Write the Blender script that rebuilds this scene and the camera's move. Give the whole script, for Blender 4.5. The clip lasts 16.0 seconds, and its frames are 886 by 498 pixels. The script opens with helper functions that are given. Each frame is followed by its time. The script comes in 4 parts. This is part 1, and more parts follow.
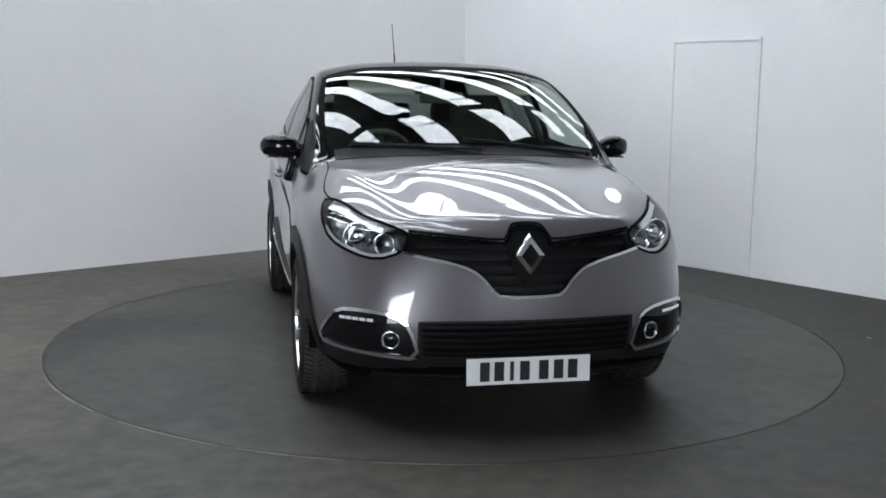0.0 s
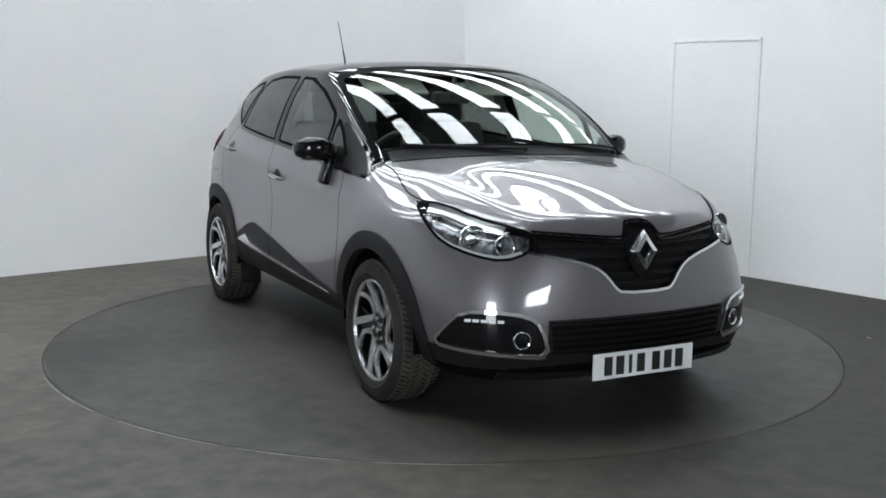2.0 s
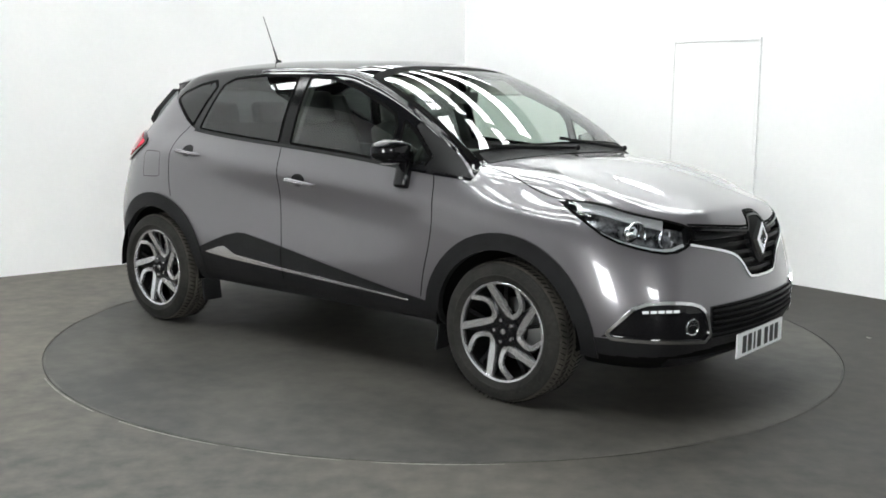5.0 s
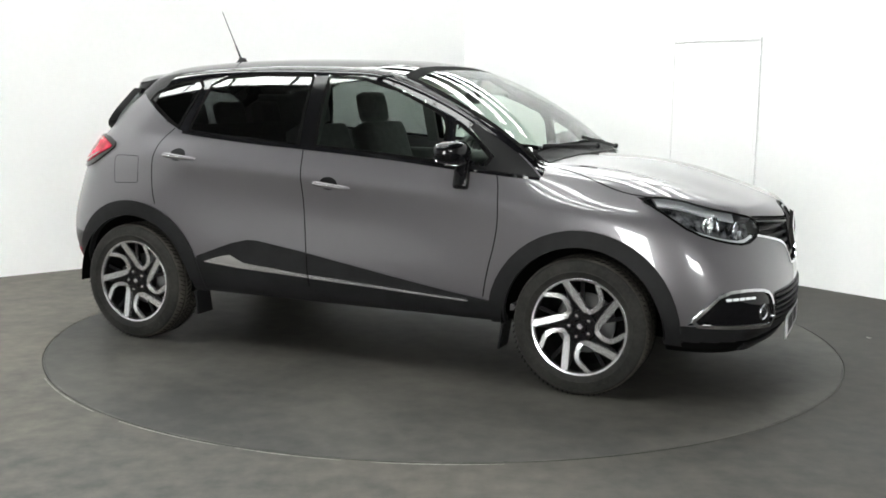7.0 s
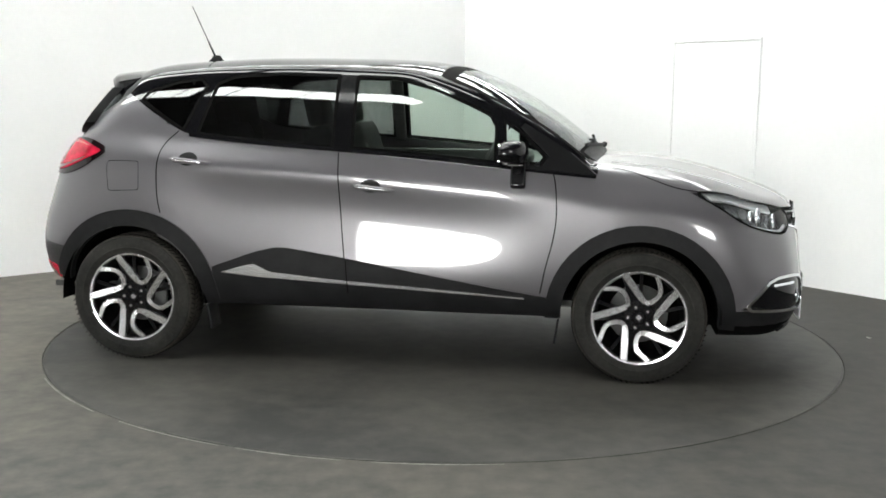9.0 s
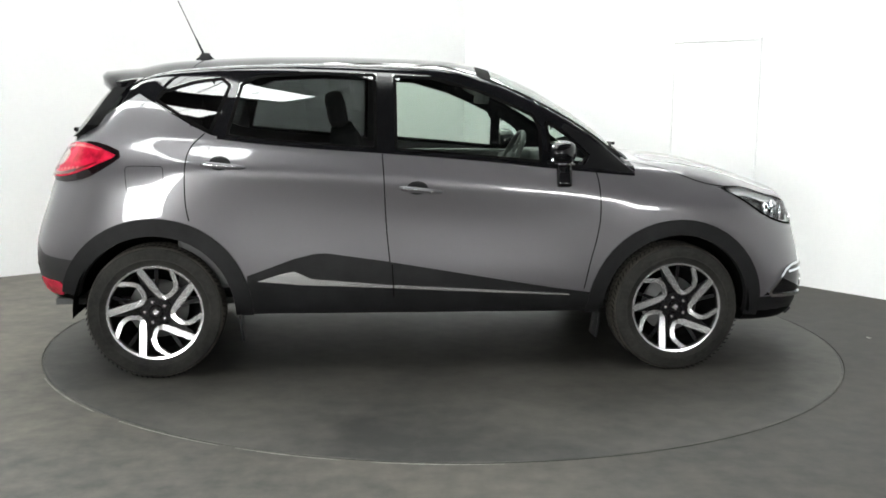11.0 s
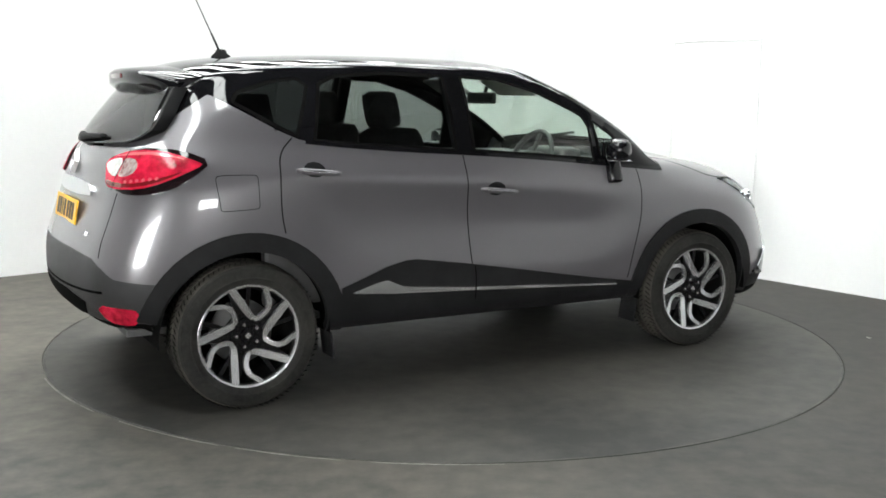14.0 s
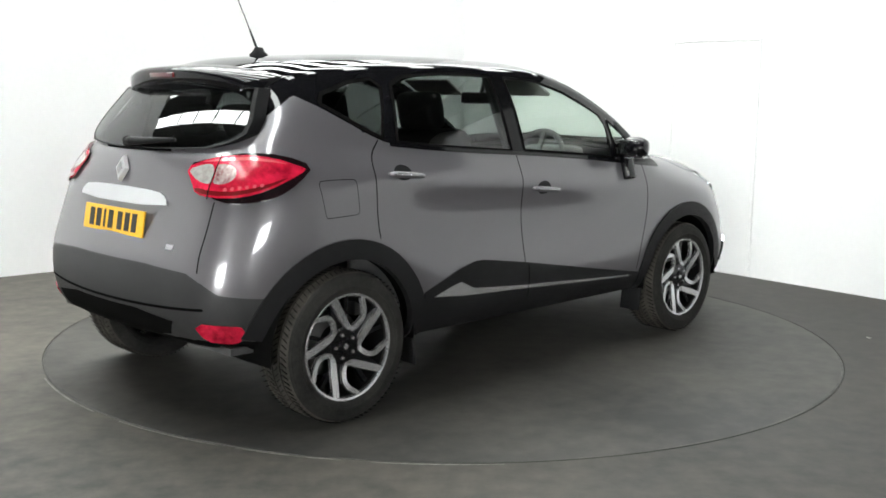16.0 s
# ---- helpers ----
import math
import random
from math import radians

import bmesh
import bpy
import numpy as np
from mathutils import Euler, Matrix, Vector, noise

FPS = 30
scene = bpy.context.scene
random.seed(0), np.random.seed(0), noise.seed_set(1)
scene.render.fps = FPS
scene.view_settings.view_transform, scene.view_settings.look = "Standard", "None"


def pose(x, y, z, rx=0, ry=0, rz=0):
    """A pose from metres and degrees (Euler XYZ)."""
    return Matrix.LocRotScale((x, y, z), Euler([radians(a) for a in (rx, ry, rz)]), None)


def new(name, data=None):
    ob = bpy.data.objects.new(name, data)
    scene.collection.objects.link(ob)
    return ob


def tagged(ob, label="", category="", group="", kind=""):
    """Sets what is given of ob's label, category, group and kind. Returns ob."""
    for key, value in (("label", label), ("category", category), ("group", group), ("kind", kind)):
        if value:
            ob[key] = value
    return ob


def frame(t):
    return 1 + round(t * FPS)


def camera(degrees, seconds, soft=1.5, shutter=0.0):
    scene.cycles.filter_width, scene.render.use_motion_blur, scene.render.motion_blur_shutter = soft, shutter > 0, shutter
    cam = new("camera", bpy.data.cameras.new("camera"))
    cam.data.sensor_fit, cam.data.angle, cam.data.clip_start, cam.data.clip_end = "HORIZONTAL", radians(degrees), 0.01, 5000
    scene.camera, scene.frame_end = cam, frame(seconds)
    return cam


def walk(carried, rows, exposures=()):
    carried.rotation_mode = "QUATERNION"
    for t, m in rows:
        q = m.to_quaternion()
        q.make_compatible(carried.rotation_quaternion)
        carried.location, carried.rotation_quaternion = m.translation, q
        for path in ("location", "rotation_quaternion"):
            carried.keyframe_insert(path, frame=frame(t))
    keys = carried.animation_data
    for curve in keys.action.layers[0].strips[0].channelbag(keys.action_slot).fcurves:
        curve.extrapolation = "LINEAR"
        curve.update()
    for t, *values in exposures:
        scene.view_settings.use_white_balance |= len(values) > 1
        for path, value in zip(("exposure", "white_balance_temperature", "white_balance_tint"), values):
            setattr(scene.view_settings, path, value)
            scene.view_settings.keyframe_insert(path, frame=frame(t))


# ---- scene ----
# Camera: fixed on a stand, looking slightly down at the turntable.
EYE_Z = 1.383
cam = camera(46.58, 16.0, soft=1.7)
EYE = pose(0, 0, EYE_Z, 90 - 8.449, 0, 0) @ pose(0, 0, 0, 0, 0, 0.69)
EXPOSURES = [(0.0, -0.2, 6150, 10), (2.0, 0.02, 6250, 8), (4.0, 0.42, 6500, 7), (6.5, 0.72, 6700, 6), (9.0, 0.62, 6750, 6), (12.5, 0.84, 6650, 6), (16.0, 0.76, 6650, 6)]
walk(cam, [(0.0, EYE), (16.0, EYE)], EXPOSURES)

# The turntable: axis, radius, and the car's heading in degrees at each time.
AXIS = (0.009, 5.981)
TABLE_R = 2.224
HEADING = [(0.0, -77.73), (0.5, -74.0), (1.0, -70.2), (1.5, -66.35), (2.0, -62.5), (2.5, -58.65),
           (3.0, -54.8), (3.5, -50.95), (4.0, -47.05), (4.5, -43.15), (5.0, -39.25), (5.5, -35.35),
           (6.0, -31.45), (6.5, -27.6), (7.0, -23.76), (7.5, -19.9), (8.0, -16.05), (8.5, -12.2),
           (9.0, -8.4), (9.5, -4.75), (10.0, -1.1), (10.5, 2.55), (11.0, 6.2), (11.5, 9.95),
           (12.0, 13.83), (12.5, 17.7), (13.0, 21.6), (13.5, 25.5), (14.0, 29.45), (14.5, 33.4),
           (15.0, 37.35), (15.5, 41.25), (16.0, 45.18)]
CAR_ON_TABLE = (-0.208, -0.074)

# ---- light ----
world = bpy.data.worlds.new("sky")
scene.world = world
world.use_nodes = True
_sky = world.node_tree.nodes.new("ShaderNodeTexSky")
_sky.sky_type, _sky.sun_disc, _sky.sun_elevation, _sky.sun_rotation = "NISHITA", False, radians(35), radians(200)
world.node_tree.links.new(_sky.outputs[0], world.node_tree.nodes["Background"].inputs[0])
world.node_tree.nodes["Background"].inputs[1].default_value = 0.1
ROOFLIGHT_GLOW = 12.8
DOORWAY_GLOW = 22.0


# ---- materials ----
def material(name, color, rough=0.5, metal=0.0, coat=0.0, ior=1.5, spec=0.5):
    m = bpy.data.materials.new(name)
    m.use_nodes = True
    b = m.node_tree.nodes["Principled BSDF"]
    b.inputs["Base Color"].default_value = (*color, 1)
    b.inputs["Roughness"].default_value = rough
    b.inputs["Metallic"].default_value = metal
    b.inputs["Coat Weight"].default_value = coat
    b.inputs["Coat Roughness"].default_value = 0.02
    b.inputs["IOR"].default_value = ior
    b.inputs["Specular IOR Level"].default_value = spec
    return m


def node(m, kind, **settings):
    n = m.node_tree.nodes.new(kind)
    for key, value in settings.items():
        n.inputs[key.replace("_", " ")].default_value = value
    return n


def mottle(m, color_a, color_b, scale, detail=6.0, fine=None, bump=0.0, rough=None, stretch=(1, 1, 1), lo=0.35, hi=0.65):
    """Two scales of colour variation, with fine relief, on a principled material."""
    t = m.node_tree
    b = t.nodes["Principled BSDF"]
    co = t.nodes.new("ShaderNodeTexCoord")
    mp = t.nodes.new("ShaderNodeMapping")
    mp.inputs["Scale"].default_value = stretch
    t.links.new(co.outputs["Object"], mp.inputs["Vector"])
    n1 = node(m, "ShaderNodeTexNoise", Scale=scale, Detail=detail, Roughness=0.6)
    n2 = node(m, "ShaderNodeTexNoise", Scale=fine or scale * 12, Detail=4.0, Roughness=0.6)
    for n in (n1, n2):
        t.links.new(mp.outputs[0], n.inputs["Vector"])
    mix = t.nodes.new("ShaderNodeMath")
    mix.operation = "MULTIPLY_ADD"
    mix.inputs[1].default_value = 0.3
    t.links.new(n2.outputs["Fac"], mix.inputs[0])
    sc = t.nodes.new("ShaderNodeMath")
    sc.operation = "MULTIPLY"
    sc.inputs[1].default_value = 0.7
    t.links.new(n1.outputs["Fac"], sc.inputs[0])
    t.links.new(sc.outputs[0], mix.inputs[2])
    ramp = t.nodes.new("ShaderNodeValToRGB")
    ramp.color_ramp.elements[0].position, ramp.color_ramp.elements[1].position = lo, hi
    ramp.color_ramp.elements[0].color, ramp.color_ramp.elements[1].color = (*color_a, 1), (*color_b, 1)
    t.links.new(mix.outputs[0], ramp.inputs[0])
    t.links.new(ramp.outputs[0], b.inputs["Base Color"])
    if rough:
        rr = t.nodes.new("ShaderNodeMapRange")
        rr.inputs["To Min"].default_value, rr.inputs["To Max"].default_value = rough
        t.links.new(n1.outputs["Fac"], rr.inputs["Value"])
        t.links.new(rr.outputs[0], b.inputs["Roughness"])
    if bump:
        bp = node(m, "ShaderNodeBump", Strength=bump, Distance=0.01)
        t.links.new(n2.outputs["Fac"], bp.inputs["Height"])
        t.links.new(bp.outputs[0], b.inputs["Normal"])
    return m


def glass(name, tint, ior=1.5):
    """A thin pane: tinted see-through with a mirror gloss."""
    m = bpy.data.materials.new(name)
    m.use_nodes = True
    t = m.node_tree
    t.nodes.remove(t.nodes["Principled BSDF"])
    tr = t.nodes.new("ShaderNodeBsdfTransparent")
    tr.inputs[0].default_value = (*tint, 1)
    gl = t.nodes.new("ShaderNodeBsdfGlossy")
    gl.inputs["Roughness"].default_value = 0.0
    # the same gloss from both faces of the pane
    lw = node(m, "ShaderNodeLayerWeight", Blend=0.5)
    steep = t.nodes.new("ShaderNodeMath")
    steep.operation = "POWER"
    steep.inputs[1].default_value = 5.0
    fr = t.nodes.new("ShaderNodeMapRange")
    fr.inputs["To Min"].default_value, fr.inputs["To Max"].default_value = 2 * ((ior - 1) / (ior + 1)) ** 2, 1.0
    t.links.new(lw.outputs["Facing"], steep.inputs[0])
    t.links.new(steep.outputs[0], fr.inputs["Value"])
    mx = t.nodes.new("ShaderNodeMixShader")
    t.links.new(fr.outputs[0], mx.inputs[0])
    t.links.new(tr.outputs[0], mx.inputs[1])
    t.links.new(gl.outputs[0], mx.inputs[2])
    t.links.new(mx.outputs[0], t.nodes["Material Output"].inputs[0])
    return m


def glow(name, color, strength):
    m = bpy.data.materials.new(name)
    m.use_nodes = True
    t = m.node_tree
    t.nodes.remove(t.nodes["Principled BSDF"])
    e = t.nodes.new("ShaderNodeEmission")
    e.inputs[0].default_value, e.inputs[1].default_value = (*color, 1), strength
    t.links.new(e.outputs[0], t.nodes["Material Output"].inputs[0])
    return m


def side_grade(m, lo, hi, x0, x1):
    """Grades the colour across the floor: scales it from lo to hi between x0 and x1, with a ragged edge."""
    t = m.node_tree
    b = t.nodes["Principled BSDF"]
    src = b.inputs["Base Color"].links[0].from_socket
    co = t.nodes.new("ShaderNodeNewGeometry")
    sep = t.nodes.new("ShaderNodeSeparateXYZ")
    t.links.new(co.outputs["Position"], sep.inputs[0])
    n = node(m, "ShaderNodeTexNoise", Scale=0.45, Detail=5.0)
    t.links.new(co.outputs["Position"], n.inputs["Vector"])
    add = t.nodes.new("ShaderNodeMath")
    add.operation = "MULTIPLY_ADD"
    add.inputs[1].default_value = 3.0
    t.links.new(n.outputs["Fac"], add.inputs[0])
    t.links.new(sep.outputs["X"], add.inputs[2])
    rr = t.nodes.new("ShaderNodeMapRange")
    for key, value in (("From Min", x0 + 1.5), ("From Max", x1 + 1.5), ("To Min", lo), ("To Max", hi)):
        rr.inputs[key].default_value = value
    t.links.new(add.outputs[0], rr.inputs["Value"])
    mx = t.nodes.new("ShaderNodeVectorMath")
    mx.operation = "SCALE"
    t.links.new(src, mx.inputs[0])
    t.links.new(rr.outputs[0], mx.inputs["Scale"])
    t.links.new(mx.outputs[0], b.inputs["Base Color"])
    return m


WALL_PAINT = mottle(material("white_wall_paint", (0.8, 0.8, 0.8), 0.6), (0.77, 0.775, 0.78), (0.82, 0.82, 0.82), 0.8, fine=30, bump=0.05)
FLOOR_PAINT = mottle(material("dark_floor_paint", (0.05, 0.05, 0.05), 0.5, spec=0.3), (0.015, 0.0148, 0.0132), (0.066, 0.059, 0.049), 0.45, detail=5.0, fine=9, bump=0.05, rough=(0.45, 0.75), lo=0.40, hi=0.62)
TABLE_PAINT = mottle(material("turntable_paint", (0.05, 0.05, 0.05), 0.5, spec=0.3), (0.0155, 0.0152, 0.0138), (0.066, 0.0615, 0.054), 0.6, detail=5.0, fine=8, bump=0.05, rough=(0.42, 0.72), lo=0.40, hi=0.62)
ROOF_DECK = mottle(material("dark_roof_deck", (0.04, 0.04, 0.04), 0.8), (0.02, 0.02, 0.02), (0.04, 0.04, 0.04), 2.0)
FAR_WALL = mottle(material("warehouse_wall", (0.4, 0.4, 0.4), 0.8), (0.66, 0.66, 0.66), (0.78, 0.78, 0.77), 0.5)
side_grade(FLOOR_PAINT, 1.6, 0.42, -1.5, 3.0)
DAYLIGHT = glow("daylit_rooflight", (0.95, 0.98, 1.0), ROOFLIGHT_GLOW)
DOOR_AND_FILL_LIGHT = glow("doorway_and_fill_light", (0.97, 0.98, 1.0), DOORWAY_GLOW)
STEEL = material("painted_steel", (0.08, 0.08, 0.08), 0.5)
JOINT_GREY = material("grey_joint", (0.72, 0.72, 0.71), 0.7)
LITTER_PAPER = mottle(material("grubby_paper", (0.3, 0.29, 0.27), 0.8), (0.2, 0.19, 0.18), (0.36, 0.35, 0.33), 30)


def car_paint():
    """Dark grey metallic under clear lacquer, with fine flake."""
    m = material("grey_metallic_paint", (0.110, 0.104, 0.113), 0.3, 0.36, 1.0)
    t = m.node_tree
    b = t.nodes["Principled BSDF"]
    co = t.nodes.new("ShaderNodeTexCoord")
    fl = node(m, "ShaderNodeTexVoronoi", Scale=900.0)
    t.links.new(co.outputs["Object"], fl.inputs["Vector"])
    rr = t.nodes.new("ShaderNodeMapRange")
    rr.inputs["To Min"].default_value, rr.inputs["To Max"].default_value = 0.27, 0.36
    t.links.new(fl.outputs["Color"], rr.inputs["Value"])
    t.links.new(rr.outputs[0], b.inputs["Roughness"])
    return m


PAINT = car_paint()
BLACK_PAINT = material("gloss_black_paint", (0.005, 0.005, 0.006), 0.04, 0.0, 0.0, 1.38)
MATT_BLACK = material("matt_black_trim", (0.006, 0.006, 0.0065), 0.4, spec=0.12)
CLADDING = mottle(material("black_grained_plastic", (0.02, 0.02, 0.02), 0.5, spec=0.12), (0.008, 0.008, 0.0086), (0.015, 0.015, 0.016), 6, fine=400, bump=0.15, rough=(0.42, 0.58))
PILLAR_BLACK = material("black_pillar_film", (0.004, 0.004, 0.0045), 0.12, ior=1.36, spec=0.3)
# cladding plastic again, its colour lightened for light falling on the rear bumper
BUMPER_PLASTIC = mottle(material("lit_bumper_plastic", (0.03, 0.03, 0.03), 0.5, spec=0.3), (0.020, 0.020, 0.021), (0.032, 0.032, 0.033), 5, fine=350, bump=0.15, rough=(0.4, 0.55))
FIN_BLACK = material("satin_black_fin", (0.005, 0.005, 0.0055), 0.55, spec=0.1)
DARK = material("dark_gap", (0.004, 0.004, 0.004), 0.7, spec=0.02)
RUBBER = mottle(material("tyre_rubber", (0.02, 0.02, 0.02), 0.75, spec=0.1), (0.012, 0.012, 0.0118), (0.030, 0.029, 0.027), 5, fine=60, bump=0.1, rough=(0.65, 0.85))
TREAD_RUBBER = mottle(material("dusty_tread_rubber", (0.05, 0.05, 0.045), 0.85, spec=0.1), (0.022, 0.021, 0.019), (0.075, 0.069, 0.060), 7, fine=90, bump=0.2)
CHROME = material("chrome", (0.75, 0.76, 0.78), 0.08, 1.0)
SATIN = material("satin_silver", (0.60, 0.60, 0.61), 0.24, 0.85)
SILVER = material("silver_paint", (0.62, 0.62, 0.63), 0.3, 0.5, 0.6)
GLASS_CLEAR = glass("green_tinted_glass", (0.80, 0.88, 0.82))
GLASS_DARK = glass("dark_privacy_glass", (0.26, 0.28, 0.275))
GLASS_DEEP = glass("deep_privacy_glass", (0.07, 0.075, 0.075), 1.42)
LENS_CLEAR = glass("clear_lamp_lens", (0.92, 0.94, 0.95), 1.36)


# ---- the place ----
def mesh_ob(name, bm, mat, parent=None, label="", smooth=False):
    me = bpy.data.meshes.new(name)
    bm.to_mesh(me)
    bm.free()
    for f in me.polygons:
        f.use_smooth = smooth
    me.materials.append(mat)
    ob = new(name, me)
    ob.parent = parent
    if label:
        ob["label"] = label
    return ob


def part(name, bm, mat, parent, label="", smooth=True):
    return mesh_ob(name, bm, mat, parent, label, smooth)


def add_box(bm, size, m=Matrix(), bevel=0.0):
    made = bmesh.ops.create_cube(bm, size=1.0, matrix=m @ Matrix.Diagonal((*size, 1)))
    if bevel:
        edges = list({e for v in made["verts"] for e in v.link_edges})
        bmesh.ops.bevel(bm, geom=edges, offset=bevel, segments=2, affect="EDGES", profile=0.6)
    return bm


def box(size, m=Matrix(), bevel=0.0):
    return add_box(bmesh.new(), size, m, bevel)


def circle_pts(r, n, z=0.0, c=(0, 0)):
    return [Vector((c[0] + r * math.cos(2 * math.pi * i / n), c[1] + r * math.sin(2 * math.pi * i / n), z)) for i in range(n)]


def build_floor():
    bm = bmesh.new()
    n = 160
    rings = [[bm.verts.new(p) for p in circle_pts(r, n, z, AXIS)] for r, z in ((TABLE_R + 0.003, -0.03), (TABLE_R + 0.003, -0.002), (TABLE_R + 0.0044, 0.0), (2.6, 0.0), (4.0, 0.0), (9.0, 0.0), (22.0, 0.0))]
    for a, b in zip(rings, rings[1:]):
        for i in range(n):
            bm.faces.new((a[i], a[(i + 1) % n], b[(i + 1) % n], b[i]))
    bm.faces.new(list(reversed([bm.verts.new(p) for p in circle_pts(TABLE_R + 0.3, n, -0.03, AXIS)]))).normal_flip()
    bmesh.ops.recalc_face_normals(bm, faces=bm.faces[:])
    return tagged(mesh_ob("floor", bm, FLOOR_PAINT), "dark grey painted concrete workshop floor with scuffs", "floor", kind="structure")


EDGE_WORN = mottle(material("scuffed_edge", (0.06, 0.06, 0.055), 0.6, spec=0.3), (0.02, 0.0195, 0.018), (0.075, 0.071, 0.065), 3, fine=30, lo=0.42, hi=0.62)


def build_turntable():
    bm = bmesh.new()
    n = 160
    rings = [[bm.verts.new(p) for p in circle_pts(r, n, z)] for r, z in ((TABLE_R, -0.025), (TABLE_R, -0.003), (TABLE_R - 0.004, 0.0), (1.6, 0.0), (0.8, 0.0))]
    for a, b in zip(rings, rings[1:]):
        for i in range(n):
            bm.faces.new((a[i], b[i], b[(i + 1) % n], a[(i + 1) % n]))
    bm.faces.new(rings[-1])
    bmesh.ops.recalc_face_normals(bm, faces=bm.faces[:])
    ob = mesh_ob("turntable", bm, TABLE_PAINT)
    rim = bmesh.new()
    a, b = ([rim.verts.new(p) for p in circle_pts(r, n, 0.0012)] for r in (TABLE_R - 0.0045, TABLE_R - 0.014))
    for i in range(n):
        rim.faces.new((a[i], a[(i + 1) % n], b[(i + 1) % n], b[i]))
    part("edge_band", rim, EDGE_WORN, ob, "scuffed edge band of the turntable")
    return tagged(ob, "flush round dark grey turntable disc set in the floor", "turntable")


CORNER = Vector((0.20, 10.75, 0))


def wall_between(name, a, b, height, mat, thick=0.15, label="", base=0.0):
    """A wall whose inner face runs from a to b, with its body to the left of that way."""
    d = Vector((b[0] - a[0], b[1] - a[1], 0))
    ang = math.degrees(math.atan2(d.y, d.x))
    m = pose(a[0], a[1], base, 0, 0, ang) @ Matrix.Translation((d.length / 2, thick / 2, height / 2))
    return tagged(mesh_ob(name, box((d.length, thick, height), m), mat), label, "wall", kind="structure")


LEFT_END = CORNER + Vector((-0.7452, -0.6669, 0)) * 14.0
RIGHT_END = CORNER + Vector((0.6278, -0.7784, 0)) * 13.0


def build_room():
    build_floor()
    wall_between("wall_left", LEFT_END, CORNER, 3.6, WALL_PAINT, label="tall plain white-painted studio partition wall")
    wall_between("wall_right", CORNER, RIGHT_END, 3.6, WALL_PAINT, label="tall white-painted studio partition wall with a flush door")
    for name, a, b in (("wall_north", (-13, 20), (13, 20)), ("wall_east", (13, 20), (13, -9)), ("wall_south", (13, -9), (-13, -9)), ("wall_west", (-13, -9), (-13, 20))):
        wall_between(name, a, b, 8.3, FAR_WALL, label="grey warehouse outer wall beyond the studio")


ROOF_Z, ROOF_TURN, LIGHT_W, LIGHT_STEP, LIGHT_AT = 8.0, -51.1, 0.64, 1.75, 4.9
BEAM_AT = -5.9


def build_roof():
    """Warehouse roof: rows of narrow rooflights side by side, parted by dark deck and crossed by beams."""
    turn = pose(0, 0, ROOF_Z, 0, 0, ROOF_TURN)
    deck = bmesh.new()
    add_box(deck, (60, 60, 0.1), turn @ Matrix.Translation((-4, 0, 0.3)))
    rows = range(-4, 8)
    for k in rows:
        add_box(deck, (60, LIGHT_STEP - LIGHT_W, 0.12), turn @ Matrix.Translation((-4, LIGHT_AT + (k + 0.5) * LIGHT_STEP, 0.06)))
    for q in range(-2, 2):
        add_box(deck, (0.34, 40, 0.22), turn @ Matrix.Translation((BEAM_AT + q * 9.0, LIGHT_AT, -0.03)))
    tagged(mesh_ob("ceiling", deck, ROOF_DECK), "dark warehouse roof deck between rows of rooflights", "ceiling", kind="structure")
    for k in rows:
        v = LIGHT_AT + k * LIGHT_STEP
        u0, u1 = -24.0, (-4.0 if v > 2 else -1.2 if v > -3 else -0.2)
        pane = box((u1 - u0, LIGHT_W + 0.1, 0.02), turn @ Matrix.Translation(((u0 + u1) / 2, v, 0.10)))
        light = tagged(mesh_ob("rooflight", pane, DAYLIGHT), "long translucent rooflight strip bright with daylight", "rooflight", "rooflights in the roof", "structure")
        bars = bmesh.new()
        q = u0 + 0.6
        while q < u1:
            add_box(bars, (0.045, LIGHT_W, 0.06), turn @ Matrix.Translation((q, v, 0.05)))
            q += 1.4
        part("glazing_bars", bars, STEEL, light, smooth=False)


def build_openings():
    """The tall daylit vehicle doorway in the wall behind the camera, and a high glowing panel added there as fill."""
    # the second entry is an unseen fill panel that brightens the car's side
    for name, kind_of, x0, x1, z0, z1, label in (("door_2", "door", -6.0, -2.6, 0.02, 3.8, "tall open vehicle doorway bright with daylight"), ("fill_panel", "window", 4.6, 7.6, 2.6, 4.2, "unseen glowing panel added to brighten the car's side")):
        ob = tagged(mesh_ob(name, box((x1 - x0, 0.02, z1 - z0), pose((x0 + x1) / 2, -8.97, (z0 + z1) / 2)), DOOR_AND_FILL_LIGHT), label, kind_of, kind="structure")
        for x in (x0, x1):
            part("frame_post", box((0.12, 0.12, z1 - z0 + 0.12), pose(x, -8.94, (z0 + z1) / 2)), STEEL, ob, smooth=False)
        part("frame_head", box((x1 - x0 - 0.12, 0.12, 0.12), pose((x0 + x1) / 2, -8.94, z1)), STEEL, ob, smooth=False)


DOOR_S = (2.705, 3.505, 1.835)
WORN_ARCS = ((-128, -113.5), (-111.5, -100), (-97, -84), (-150, -133))
SCRAP_AT = (2.513, 5.917)


